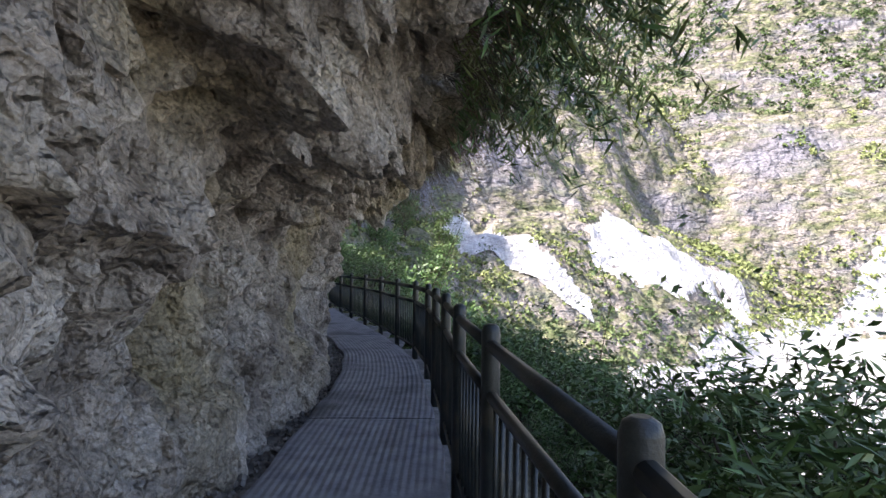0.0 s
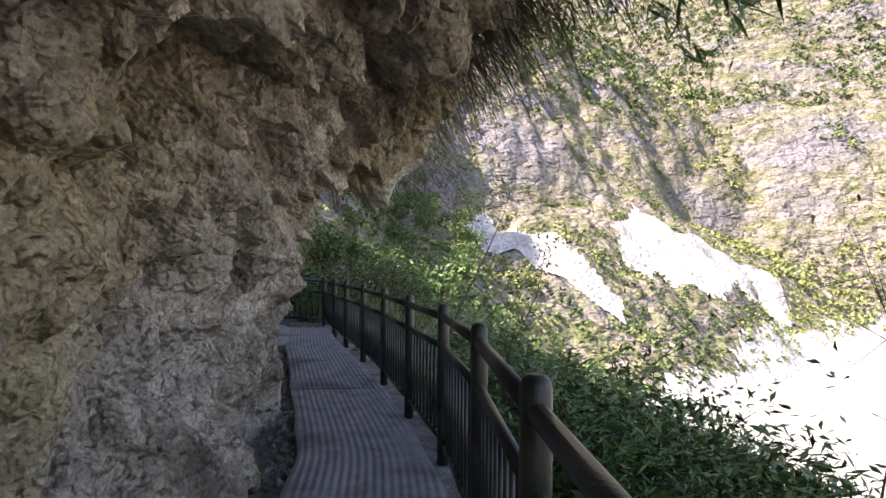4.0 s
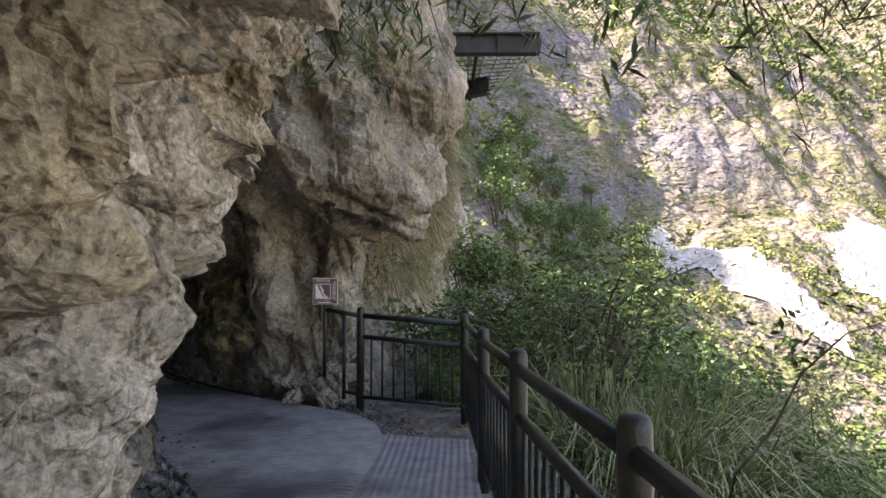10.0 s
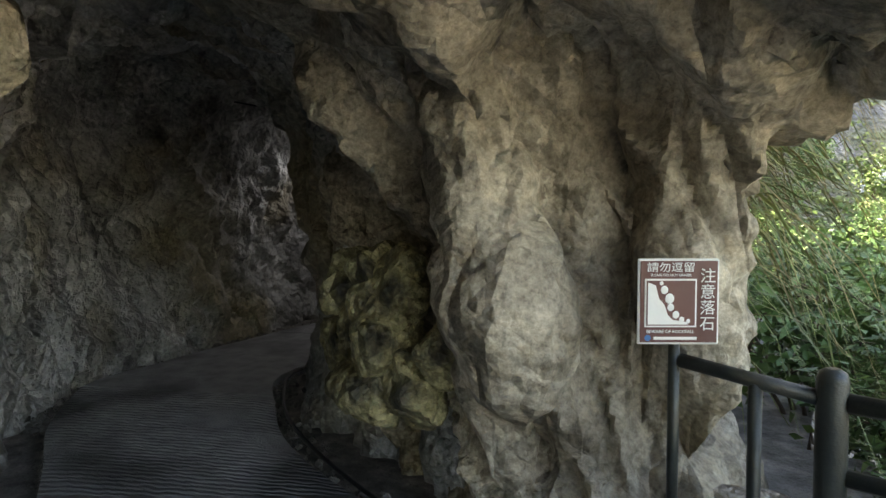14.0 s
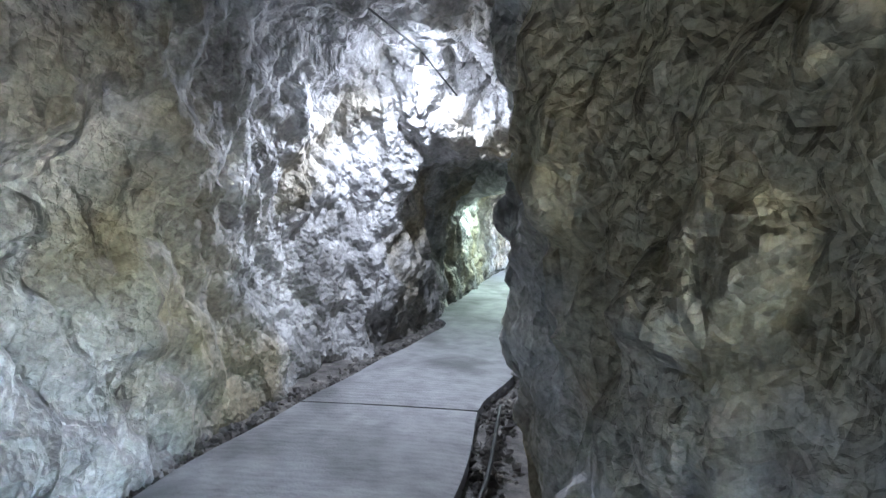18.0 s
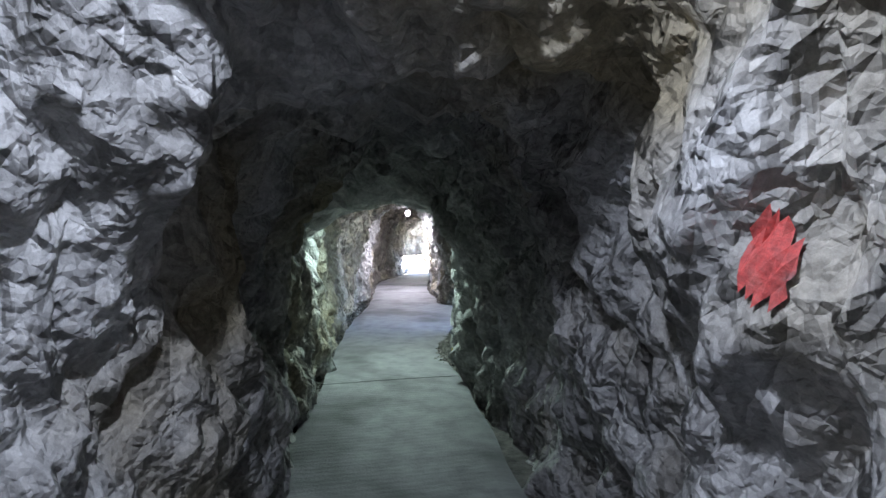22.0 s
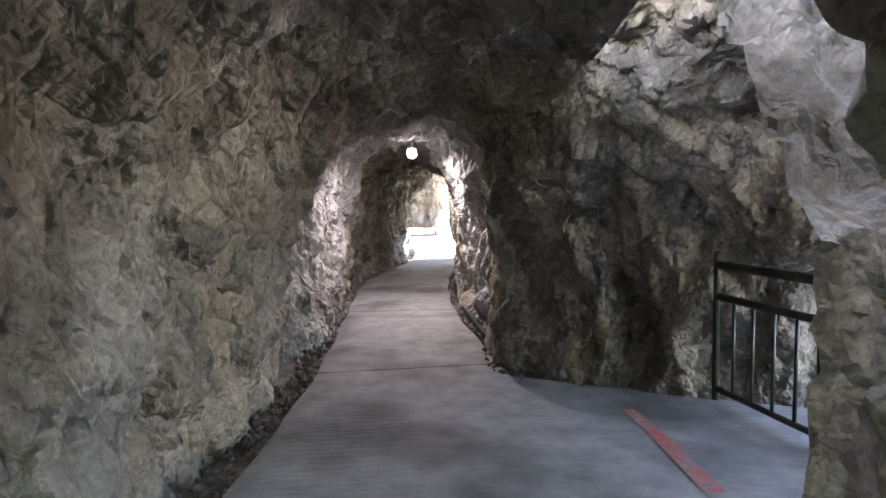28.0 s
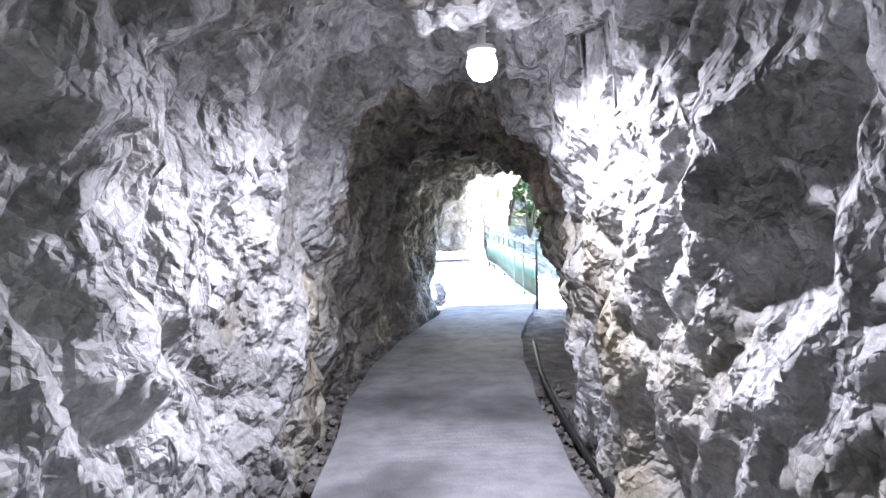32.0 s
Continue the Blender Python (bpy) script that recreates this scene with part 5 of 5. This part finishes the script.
for i, (y, out, up, n) in enumerate(((9.4, 0.35, 0.0, 26), (9.9, 0.5, 0.2, 20), (10.9, 0.25, 0.1, 22), (10.3, 0.8, 0.5, 14), (18.7, 0.35, 0.4, 14))):
    p, o, h = lip_point(y)
    t = thing("vine", (p[0] + out * o[0], p[1] + out * o[1], h + up + 0.5), "thin hanging vine with heart-shaped green leaves", "vine", "vines on the overhang")
    r2 = np.random.default_rng(500 + i)
    pts = [Vector((0.10 * math.sin(3 * k / 8 + i), 0.08 * k / 8 * math.cos(i), 0.55 - 0.16 * k)) for k in range(9)]
    bm = bmesh.new()
    tube(bm, [(-out * o[0], -out * o[1], 0.65)] + pts, 0.004, 5, False)
    part("stem", bm, BARK, t)
    c = np.array([tuple(pts[k % 9]) for k in range(n)]) + r2.normal(0, 0.06, (n, 3))
    leaf_mesh("leaves", c, 0.10, 0.75, LEAF_MID, t, 510 + i, 1.0, 0.5)



def bamboo_spray(y, up, stems, length, mat, seed, out=0.0, fan=1.0, slim=0.14):
    """Thin canes that arch out of the lip, hung with narrow leaves."""
    p, o, h = lip_point(y)
    r2 = np.random.default_rng(seed)
    t = thing("bamboo_spray", (p[0] + out * o[0], p[1] + out * o[1], h + up), "arching bamboo twigs with narrow green leaves on the overhang", "bamboo", "bamboo on the overhang")
    at, n = [], 11
    for k in range(stems):
        aim = Vector((o[0] + r2.normal(0, 0.4 * fan), o[1] + r2.normal(0, 0.55 * fan), r2.uniform(0.0, 0.7 * fan)))
        L = length * r2.uniform(0.6, 1.1)
        root = Vector((-out * o[0] + r2.normal(0, 0.12), -out * o[1] + r2.normal(0, 0.3), r2.normal(0, 0.15)))
        pts = [root + aim * L * q - Vector((0, 0, 0.85 * L * q * q)) for q in (j / n for j in range(n + 1))]
        bm = bmesh.new()
        part("cane", tube(bm, pts, [0.006 * (1 - 0.8 * j / n) + 0.001 for j in range(n + 1)], 5, False), BARK, t)
        for j in range(3, n + 1):
            at += [tuple(pts[j] + Vector(r2.normal(0, 0.05, 3)) - Vector((0, 0, 0.05))) for _ in range(7)]
    leaf_mesh("leaves", np.array(at), 0.19, slim, mat, t, seed + 1, 0.75, 0.7)


for i, (y, up, stems, length, mat) in enumerate(((6.2, 1.2, 16, 1.3, LEAF_MID), (7.0, 1.0, 18, 1.5, LEAF_LIT), (7.8, 0.7, 18, 1.3, LEAF_MID), (8.5, 0.8, 20, 1.4, LEAF_LIT), (9.2, 0.6, 20, 1.4, LEAF_MID), (10.0, 0.6, 18, 1.3, LEAF_LIT), (10.7, 0.4, 16, 1.1, LEAF_MID), (12.0, 0.8, 12, 1.0, LEAF_LIT), (18.4, 0.7, 14, 1.1, LEAF), (19.1, 1.0, 12, 1.1, LEAF), (17.6, 0.9, 10, 0.9, LEAF_MID))):
    bamboo_spray(y, up, stems, length, mat, 1200 + 3 * i)
bamboo_spray(17.2, 0.75, 26, 1.9, ROOT, 1260, 0.0, 0.45, 0.06)
bamboo_spray(17.6, 0.8, 10, 1.6, LEAF, 1264, 0.0, 0.5)

# dry grass over the outer face
for i in range(34):
    y = 23.6 + 7 * (i / 34) + rng.uniform(-0.3, 0.3)
    x = float(np.interp(y, [p[1] for p in NOSE[5:]], [p[0] for p in NOSE[5:]]))
    high = rng.uniform(1.6, 5.6)
    x += float(np.interp(high, [1.3, 1.8, 2.4, 3.2, 4.4, 6.5], [0.05, 0.15, 0.35, 0.55, 0.55, 0.1]))
    t = thing("hanging_grass", (x + 0.05, y, high), "Straw-coloured grass hanging on the outer rock face", "grass", "grass hanging from the cliff")
    r2 = np.random.default_rng(600 + i)
    n = 110
    roots = np.stack([r2.normal(0, 0.12, n), r2.normal(0, 0.4, n), r2.normal(0, 0.35, n)], 1)
    aims = np.stack([0.7 + r2.normal(0, 0.3, n), r2.normal(0, 0.4, n), r2.normal(0.1, 0.4, n)], 1)
    blades("tuft", roots, aims, 0.9, 0.014, DRY if i % 3 else LEAF_LIT, t, 640 + i, 0.9)


# ---- saplings at the railing ----
def sapling(path, radius, leaves, leaf, seed, label):
    t = thing("sapling", path[0], label, "sapling", "saplings beyond the railing")
    o = Vector(path[0])
    pts = [Vector(p) - o for p in path]
    r2 = np.random.default_rng(seed)
    bm = bmesh.new()
    tube(bm, pts, [radius * (1 - 0.8 * k / (len(pts) - 1)) for k in range(len(pts))], 7, False)
    ends = []
    for k in range(9):
        q = pts[len(pts) // 2 - 1].lerp(pts[-1], r2.uniform(0, 1)) if k % 2 else pts[-1].lerp(pts[-2], r2.uniform(0, 1))
        e = q + Vector(r2.normal(0, 0.28, 3)) + Vector((0, 0, 0.12))
        part("branch", tube(bmesh.new(), [q, e], [radius * 0.3, radius * 0.12], 5, False), BARK, t)
        ends.append(tuple(e))
    part("stem", bm, BARK, t)
    ends = np.array(ends)
    c = ends[r2.integers(0, len(ends), leaves)] + r2.normal(0, 0.12, (leaves, 3))
    leaf_mesh("leaves", c, leaf, 0.42, LEAF, t, seed + 1, 0.5)


sapling([(0.65, 19.2, -0.95), (1.05, 19.2, 0.0), (1.4, 19.2, 0.8), (1.7, 19.2, 1.42), (2.07, 19.2, 2.25), (2.2, 19.2, 2.7)], 0.02, 60, 0.09, 700, "tall thin leaning sapling with few leaves")
sapling([(1.9, 17.4, -1.2), (2.1, 17.5, 0.1), (2.5, 17.8, 0.9), (2.6, 17.9, 1.3)], 0.016, 260, 0.085, 710, "leafy green sapling beyond the railing")
sapling([(2.9, 14.0, -1.6), (3.1, 14.2, -0.4), (3.3, 14.5, 0.5), (3.7, 14.6, 0.8)], 0.014, 130, 0.085, 720, "leafy green sapling beyond the railing")
sapling([(3.6, 9.2, -1.0), (3.8, 9.3, 0.1), (4.1, 9.4, 0.9), (4.5, 9.4, 1.2)], 0.010, 36, 0.10, 730, "thin leafy sapling beyond the railing")
sapling([(4.4, 10.4, -1.4), (4.6, 10.4, -0.3), (4.9, 10.6, 0.4), (5.6, 10.7, 0.7)], 0.011, 44, 0.10, 740, "thin leafy sapling beyond the railing")
sapling([(4.0, 12.4, -1.6), (4.0, 12.5, -0.2), (4.2, 12.5, 0.9), (4.1, 12.7, 1.4)], 0.012, 30, 0.10, 750, "thin sapling with few leaves")
sapling([(0.3, 20.6, -0.9), (0.51, 20.6, 0.05), (0.75, 20.6, 0.37), (0.93, 20.6, 0.76), (1.2, 20.6, 1.04), (1.5, 20.6, 1.16), (1.8, 20.6, 1.12)], 0.014, 150, 0.085, 760, "arching sapling with dark leaves")

# ---- rockfall canopy ----
can = thing("rockfall_canopy", (-3.0, 24.5, 4.72), "rusty steel canopy with beams and a wire net above the walk", "canopy")
for (x0, y0), (x1, y1) in (((-4.9, 23.2), (-1.45, 24.35)), ((-4.9, 26.5), (-2.6, 25.9))):
    bm = bmesh.new()
    d = Vector((x1 - x0, y1 - y0, 0))
    L = d.length
    for z0, z1, w in ((0.0, 0.025, 0.16), (0.025, 0.275, 0.014), (0.275, 0.30, 0.16)):
        box(bm, (0, -w / 2, z0), (L, w / 2, z1))
    for k in range(1, 6):
        box(bm, (L * k / 6 - 0.006, -0.075, 0.025), (L * k / 6 + 0.006, 0.075, 0.275))
    bmesh.ops.transform(bm, matrix=Matrix.Translation((x0 + 3.0, y0 - 24.5, -0.1)) @ Matrix.Rotation(math.atan2(d.y, d.x), 4, "Z"), verts=bm.verts)
    part("beam", bm, STEEL, can)
bm = bmesh.new()
for k in range(15):
    t = k / 14
    tube(bm, [(-1.9 + 3.4 * t, -1.1 + 1.2 * t, 0.2), (-1.6 + 1.9 * t, 2.4 - 0.3 * t, 0.1)], 0.008, 4, False)
for k in range(13):
    t = k / 12
    tube(bm, [(-1.9 + 0.3 * t, -1.1 + 3.5 * t, 0.21), (1.5 - 1.2 * t, 0.1 + 2.0 * t, 0.21)], 0.008, 4, False)
part("net", bm, STEEL, can, "square steel wire net")
for k in (0.25, 0.75):
    bm = bmesh.new()
    tube(bm, [(-1.9 + 3.4 * k, -1.1 + 1.2 * k, 0.17), (-1.6 + 1.9 * k, 2.4 - 0.3 * k, 0.07)], 0.035, 8)
    part("strut", bm, STEEL, can)


# ---- loose rock ----
def stone(bm, centre, size, seed, flat=1.0, fine=2, low=0.38, high=0.66):
    r2 = np.random.default_rng(seed)
    made = bmesh.ops.create_icosphere(bm, subdivisions=fine, radius=1.0)["verts"]
    n = np.array([tuple(v.co) for v in made])
    cut = r2.normal(0, 1, (9, 3))
    cut /= np.linalg.norm(cut, axis=1, keepdims=True)
    lim = r2.uniform(low, high, 9)
    wob = 0.10 * vnoise(n, 2.3, seed) + 0.05 * vnoise(n, 6.0, seed + 1) if fine > 2 else 0 * n[:, 0]
    for v, p, w in zip(made, n, wob):
        k = w + min(1.0, min(l / max(p @ c, 1e-3) if p @ c > 0 else 9 for l, c in zip(lim, cut)))
        v.co = Vector(centre) + Vector(p * k * size * np.array([1, 1, flat]))


OCHRE = material("ochre_rock", [(0.09, 0.08, 0.045), (0.24, 0.21, 0.11), (0.42, 0.37, 0.20), (0.55, 0.50, 0.33)], 3, 0.6, 0.6, 14, fine=30, fine_bump=0.25, grain=18, facet=7.0, tilt=0.9, patch=0.25, stain=(0.05, 0.045, 0.03), stain_scale=3.0)
for i, (x, y, z, r) in enumerate(((-5.35, 22.27, 1.05, 0.21), (-5.15, 22.22, 1.14, 0.19), (-4.92, 22.14, 1.07, 0.22), (-5.22, 22.2, 0.84, 0.22), (-4.95, 22.1, 0.80, 0.22), (-5.1, 22.12, 0.55, 0.24), (-4.55, 22.04, 0.85, 0.18), (-5.5, 22.36, 0.74, 0.22), (-5.08, 22.2, 0.97, 0.2), (-4.8, 22.08, 0.58, 0.2))):
    bm = bmesh.new()
    stone(bm, (0, 0, 0), r, 800 + i, 1.15, 4, 0.5, 0.8)
    for f in bm.faces:
        f.smooth = True
    ob = part("boulder", bm, OCHRE)
    ob.location = (x, y, z + 0.1)
    tagged(ob, "ochre-coloured rounded rock set in the tunnel wall", "boulder", "ochre rocks in the wall")
for i, (x, y, z, r) in enumerate(((-3.62, 21.85, 0.16, 0.24), (-3.35, 21.72, 0.12, 0.2), (-3.75, 21.65, 0.1, 0.18), (-3.45, 21.98, 0.38, 0.17), (-3.15, 22.05, 0.14, 0.2), (-3.95, 21.92, 0.2, 0.22), (-3.3, 22.15, 0.5, 0.16))):
    bm = bmesh.new()
    stone(bm, (0, 0, 0), r, 830 + i, 0.8)
    ob = part("boulder", bm, ROCK)
    ob.location = (x, y, z)
    tagged(ob, "angular grey rock piled under the warning sign", "boulder", "rocks under the sign")


def scatter_stones(name, lines, count, width, size, mat, label, seed, z=0.0):
    """Many small angular stones along lines, one mesh."""
    r2 = np.random.default_rng(seed)
    pts = np.concatenate([smooth_line(l, 0.1) for l in lines])
    base = np.array([(0, 0, 1), (0.94, 0, 0.33), (-0.47, 0.82, 0.33), (-0.47, -0.82, 0.33), (0.5, 0.5, -0.6), (-0.6, 0.1, -0.6), (0.3, -0.7, -0.5)], float)
    tri = [(0, 1, 2), (0, 2, 3), (0, 3, 1), (1, 4, 2), (2, 5, 3), (3, 6, 1), (1, 6, 4), (2, 4, 5), (3, 5, 6), (4, 6, 5)]
    c = pts[r2.integers(0, len(pts), count)] + r2.normal(0, width, (count, 2))
    s2 = size * r2.uniform(0.3, 1.0, count) ** 1.6
    a = r2.uniform(0, 6.28, count)
    v = base[None] * r2.uniform(0.6, 1.3, (count, 7, 3)) * s2[:, None, None]
    x, y = v[:, :, 0] * np.cos(a)[:, None] - v[:, :, 1] * np.sin(a)[:, None], v[:, :, 0] * np.sin(a)[:, None] + v[:, :, 1] * np.cos(a)[:, None]
    v = np.stack([x + c[:, :1], y + c[:, 1:], v[:, :, 2] * 0.8 + z + s2[:, None] * 0.2], -1)
    f = (np.arange(count)[:, None, None] * 7 + np.array(tri)[None]).reshape(-1, 3)
    return tagged(mesh_from(name, v.reshape(-1, 3), f, mat), label, "rubble", kind="stuff")


shift = lambda line, dx: [(x + dx, y) for x, y in line]
scatter_stones("rubble", [shift(LEFT_EDGE, -0.12)], 2600, 0.09, 0.045, RUBBLE, "small broken stones along the foot of the cliff", 900, -0.06)
scatter_stones("rubble", [shift(T_LEFT[5:22], -0.13), shift(T_RIGHT[4:15], 0.13), shift(T_RIGHT[18:23], 0.14)], 4200, 0.08, 0.05, RUBBLE, "broken stones along the tunnel walls", 910, -0.06)
scatter_stones("rubble", [[(-2.2, 19.0), (-2.4, 20.0), (-2.5, 21.2)], [(-2.2, 20.6), (-2.9, 21.6), (-3.6, 21.75)]], 1800, 0.22, 0.03, RUBBLE, "gravel and litter beside the ramp", 920, -0.05)
scatter_stones("rubble", [[(-2.6, 18.95), (-3.4, 19.65), (-4.2, 20.2)]], 500, 0.12, 0.08, RUBBLE, "broken stones under the ramp's edge", 930, -0.06)
scatter_stones("rubble", [[(-9.95, 32.9), (-10.0, 33.6), (-10.08, 34.2), (-10.06, 34.75)]], 1500, 0.07, 0.055, RUBBLE, "broken stones in the corner before the side passage", 935, -0.03)
scatter_stones("rubble", [[(-10.85, 38.45), (-11.0, 38.9), (-11.1, 39.4)]], 350, 0.06, 0.06, RUBBLE, "broken stones at the tunnel's inner corner", 937, -0.03)
litter = np.random.default_rng(940)
c = np.stack([litter.uniform(-4.0, 1.0, 1500), litter.uniform(19, 26, 1500), np.zeros(1500)], 1)
c = c[(c[:, 0] > np.interp(c[:, 1], [18, 22, 24, 28], [-1.9, -2.6, -3.0, -3.9])) & (c[:, 0] < np.interp(c[:, 1], [18, 21.5, 22, 28], [-1.2, -1.6, 1, 1]))]
c[:, 2] = np.maximum(terrain(c[:, :1], c[:, 1:2])[:, 0], np.where(c[:, 0] < np.interp(c[:, 1], [18, 21.8, 21.9], [0, -1.7, -9]), -0.07, -9)) + 0.03
tagged(leaf_mesh("leaf_litter", c, 0.10, 0.3, DRY, None, 941, 0.0, 0.3), "fallen dry bamboo leaves on the ground", "leaf litter", kind="stuff")


# ---- side passage ----
railing("gate_railing", [(-9.32, 38.05, 1.1), (-8.98, 37.2, 1.1), (-8.72, 36.3, 1.1)], "black steel railing across the side passage", thick=0.024, step=0.17)


def poly_slab(name, outline, z, mat, depth=0.15):
    bm = bmesh.new()
    f = bm.faces.new([bm.verts.new((x, y, z)) for x, y in outline])
    ex = bmesh.ops.extrude_face_region(bm, geom=[f])
    bmesh.ops.translate(bm, vec=(0, 0, -depth), verts=[v for v in ex["geom"] if isinstance(v, bmesh.types.BMVert)])
    bmesh.ops.recalc_face_normals(bm, faces=bm.faces)
    uvl = bm.loops.layers.uv.new("UVMap")
    for fc in bm.faces:
        for lp in fc.loops:
            lp[uvl].uv = (lp.vert.co.x, lp.vert.co.y)
    return part(name, bm, mat, floor)


poly_slab("slab", [(-10.15, 34.8), (-10.3, 36.0), (-10.68, 37.9), (-10.9, 38.5), (-9.6, 38.1), (-8.0, 37.8), (-6.2, 37.4), (-6.1, 35.3), (-9.0, 35.0), (-9.5, 34.8)], 0.004, WORN)
bm = bmesh.new()
mark = [(-9.97, 37.75), (-9.86, 37.3), (-9.72, 36.6)]
for k, (x, y) in enumerate(mark):
    bm.verts.new((x - 0.04, y - 0.01, 0.010)), bm.verts.new((x + 0.04 + 0.015 * k, y + 0.01, 0.010))
bm.verts.ensure_lookup_table()
for k in range(2):
    bm.faces.new([bm.verts[2 * k], bm.verts[2 * k + 1], bm.verts[2 * k + 3], bm.verts[2 * k + 2]])
part("paint_mark", bm, FADED, floor, "worn red paint stripe")


# ---- on the tunnel walls ----
FLAT = BORE_GRID.reshape(-1, 3)
NORMALS = grid_normals(BORE_GRID).reshape(-1, 3)


def wall_at(p):
    i = int(np.argmin(((FLAT - np.array(p)) ** 2).sum(1)))
    return Vector(FLAT[i]), Vector(NORMALS[i])


def paint_patch(p, size, tall, label):
    """Paint that follows the rock round a point."""
    c0, _ = wall_at(p)
    q = BORE_GRID - np.array(c0)
    wob = 0.25 * vnoise(BORE_GRID.reshape(-1, 3), 9, 77).reshape(q.shape[:2])
    r = np.sqrt((q[:, :, 0] ** 2 + q[:, :, 1] ** 2) / size**2 + ((q[:, :, 2] + 0.3 * (q[:, :, 1])) / tall) ** 2) + wob
    a, b4 = np.where(r < 1.0)
    if len(a) < 4:
        return None
    g2 = BORE_GRID[a.min() : a.max() + 2, b4.min() : b4.max() + 2]
    n2 = grid_normals(BORE_GRID)[a.min() : a.max() + 2, b4.min() : b4.max() + 2]
    r2 = r[a.min() : a.max() + 2, b4.min() : b4.max() + 2]
    side = 1.0 if float(np.dot(n2[0, 0], np.array([-9.1, c0[1], 1.2]) - np.array(c0))) > 0 else -1.0
    v = (g2 + side * n2 * 0.012).reshape(-1, 3)
    k = np.arange(len(v)).reshape(g2.shape[:2])
    f = np.stack([k[:-1, :-1], k[1:, :-1], k[1:, 1:], k[:-1, 1:]], -1)[(r2[:-1, :-1] < 1.0)]
    return tagged(mesh_from("paint_mark", v, f, RED), label, "paint mark")


paint_patch((-8.38, 26.93, 1.6), 0.06, 0.10, "red paint blob on the tunnel wall")
for i, (p, big) in enumerate((((-7.93, 26.32, 0.62), 1.0), ((-9.95, 33.22, 0.45), 1.0))):
    c0, n0 = wall_at(p)
    inwards = -n0 if (Vector((-9.0, 26.0, 0.6)) if i == 0 else Vector((-11, 33.2, 0.5))).dot(-n0) > c0.dot(-n0) else n0
    at = c0 + inwards * 0.05
    t = thing("junction_box", at, "white plastic junction box with a yellow conduit", "junction box", "junction boxes in the tunnel")
    bm = bmesh.new()
    box(bm, (-0.065, -0.035, -0.05), (0.065, 0.035, 0.05), 0.008)
    bmesh.ops.rotate(bm, matrix=Matrix.Rotation(radians(75 + 12 * i), 3, "Z"), verts=bm.verts)
    part("box", bm, WHITE, t)
    bm = bmesh.new()
    tube(bm, [(0.02, 0.05, -0.02), (0.0, 0.12, -0.06), (-0.02, 0.14, -0.25), (-0.05, 0.1, -0.5)], 0.013, 8)
    part("conduit", bm, YELLOW, t)


def hose(line, r, mat, label, z=0.02):
    pts = smooth_line(line, 0.25)
    bm = bmesh.new()
    tube(bm, [(x, y, z + 0.015 * math.sin(3 * x + 2 * y)) for x, y in pts], r, 7)
    ob = part("hose", bm, mat)
    return tagged(ob, label, "hose")


hose([(-4.4, 21.95), (-5.7, 22.36), (-6.5, 22.75), (-7.15, 23.25), (-7.6, 23.75), (-7.68, 24.4), (-8.1, 25.7)], 0.014, BLACK, "black drain hose along the foot of the wall")
hose([(-10.8, 38.75), (-11.0, 39.3), (-11.65, 41.5), (-12.1, 43.6), (-12.28, 45.4)], 0.024, BLACK, "black drain hose along the tunnel floor")
pts = [wall_at((x, y, z))[0] + Vector((-0.02, 0, -0.02)) for x, y, z in ((-8.9, 24.2, 2.9), (-8.9, 25.2, 2.9), (-9.05, 26.1, 2.9), (-9.2, 27.2, 2.8), (-9.5, 28.6, 2.6))]
bm = bmesh.new()
tube(bm, pts, 0.009, 6)
tagged(part("cable", bm, BLACK), "black lamp cable along the vault", "cable")

# ---- beyond the far mouth ----
GREEN_PAINT = material("green_rail_paint", [(0.004, 0.020, 0.019), (0.008, 0.032, 0.030)], 6, 0.45, 0.05, 60)
railing("far_railing", [(-12.35, 48.4, 1.08), (-12.62, 49.5, 1.08), (-12.86, 50.6, 1.08), (-13.08, 51.8, 1.07), (-13.3, 53.0, 1.06), (-13.54, 54.2, 1.05), (-13.8, 55.4, 1.04), (-14.1, 56.6, 1.03), (-14.4, 57.7, 1.02)], "green steel railing along the sunlit walk", thick=0.024, step=0.11, mat=GREEN_PAINT)
# unseen ground that closes the mountain behind the cliffs, raised to shade the slope
gx3, gy3 = np.meshgrid(np.linspace(-90, -1, 60), np.linspace(-12, 72, 60), indexing="ij")
# cut back towards y 48 so that the sun reaches the far walk
lim = np.interp(gy3, [-12, 8, 18, 20, 24, 33, 48, 58, 72], [-8.5, -8.5, -10.0, -8.0, -8.0, -9.0, -34.0, -40.0, -42.0])
gx3 = lim - (-1 - gx3)
q = np.stack([gx3.ravel(), gy3.ravel(), 0 * gx3.ravel()], 1)
z3 = np.interp(gy3, [36, 46], [17.0, 10.5]) + 0.4 * (lim - gx3) + (1.2 * vnoise(q, 0.15, 95) + 2.0 * vnoise(q, 0.05, 96)).reshape(gx3.shape)
tagged(sheet("ground_hilltop", np.stack([gx3, gy3, z3], -1), SLOPE), "unseen ground above the cliffs, raised to shade the slope", "ground", kind="structure")
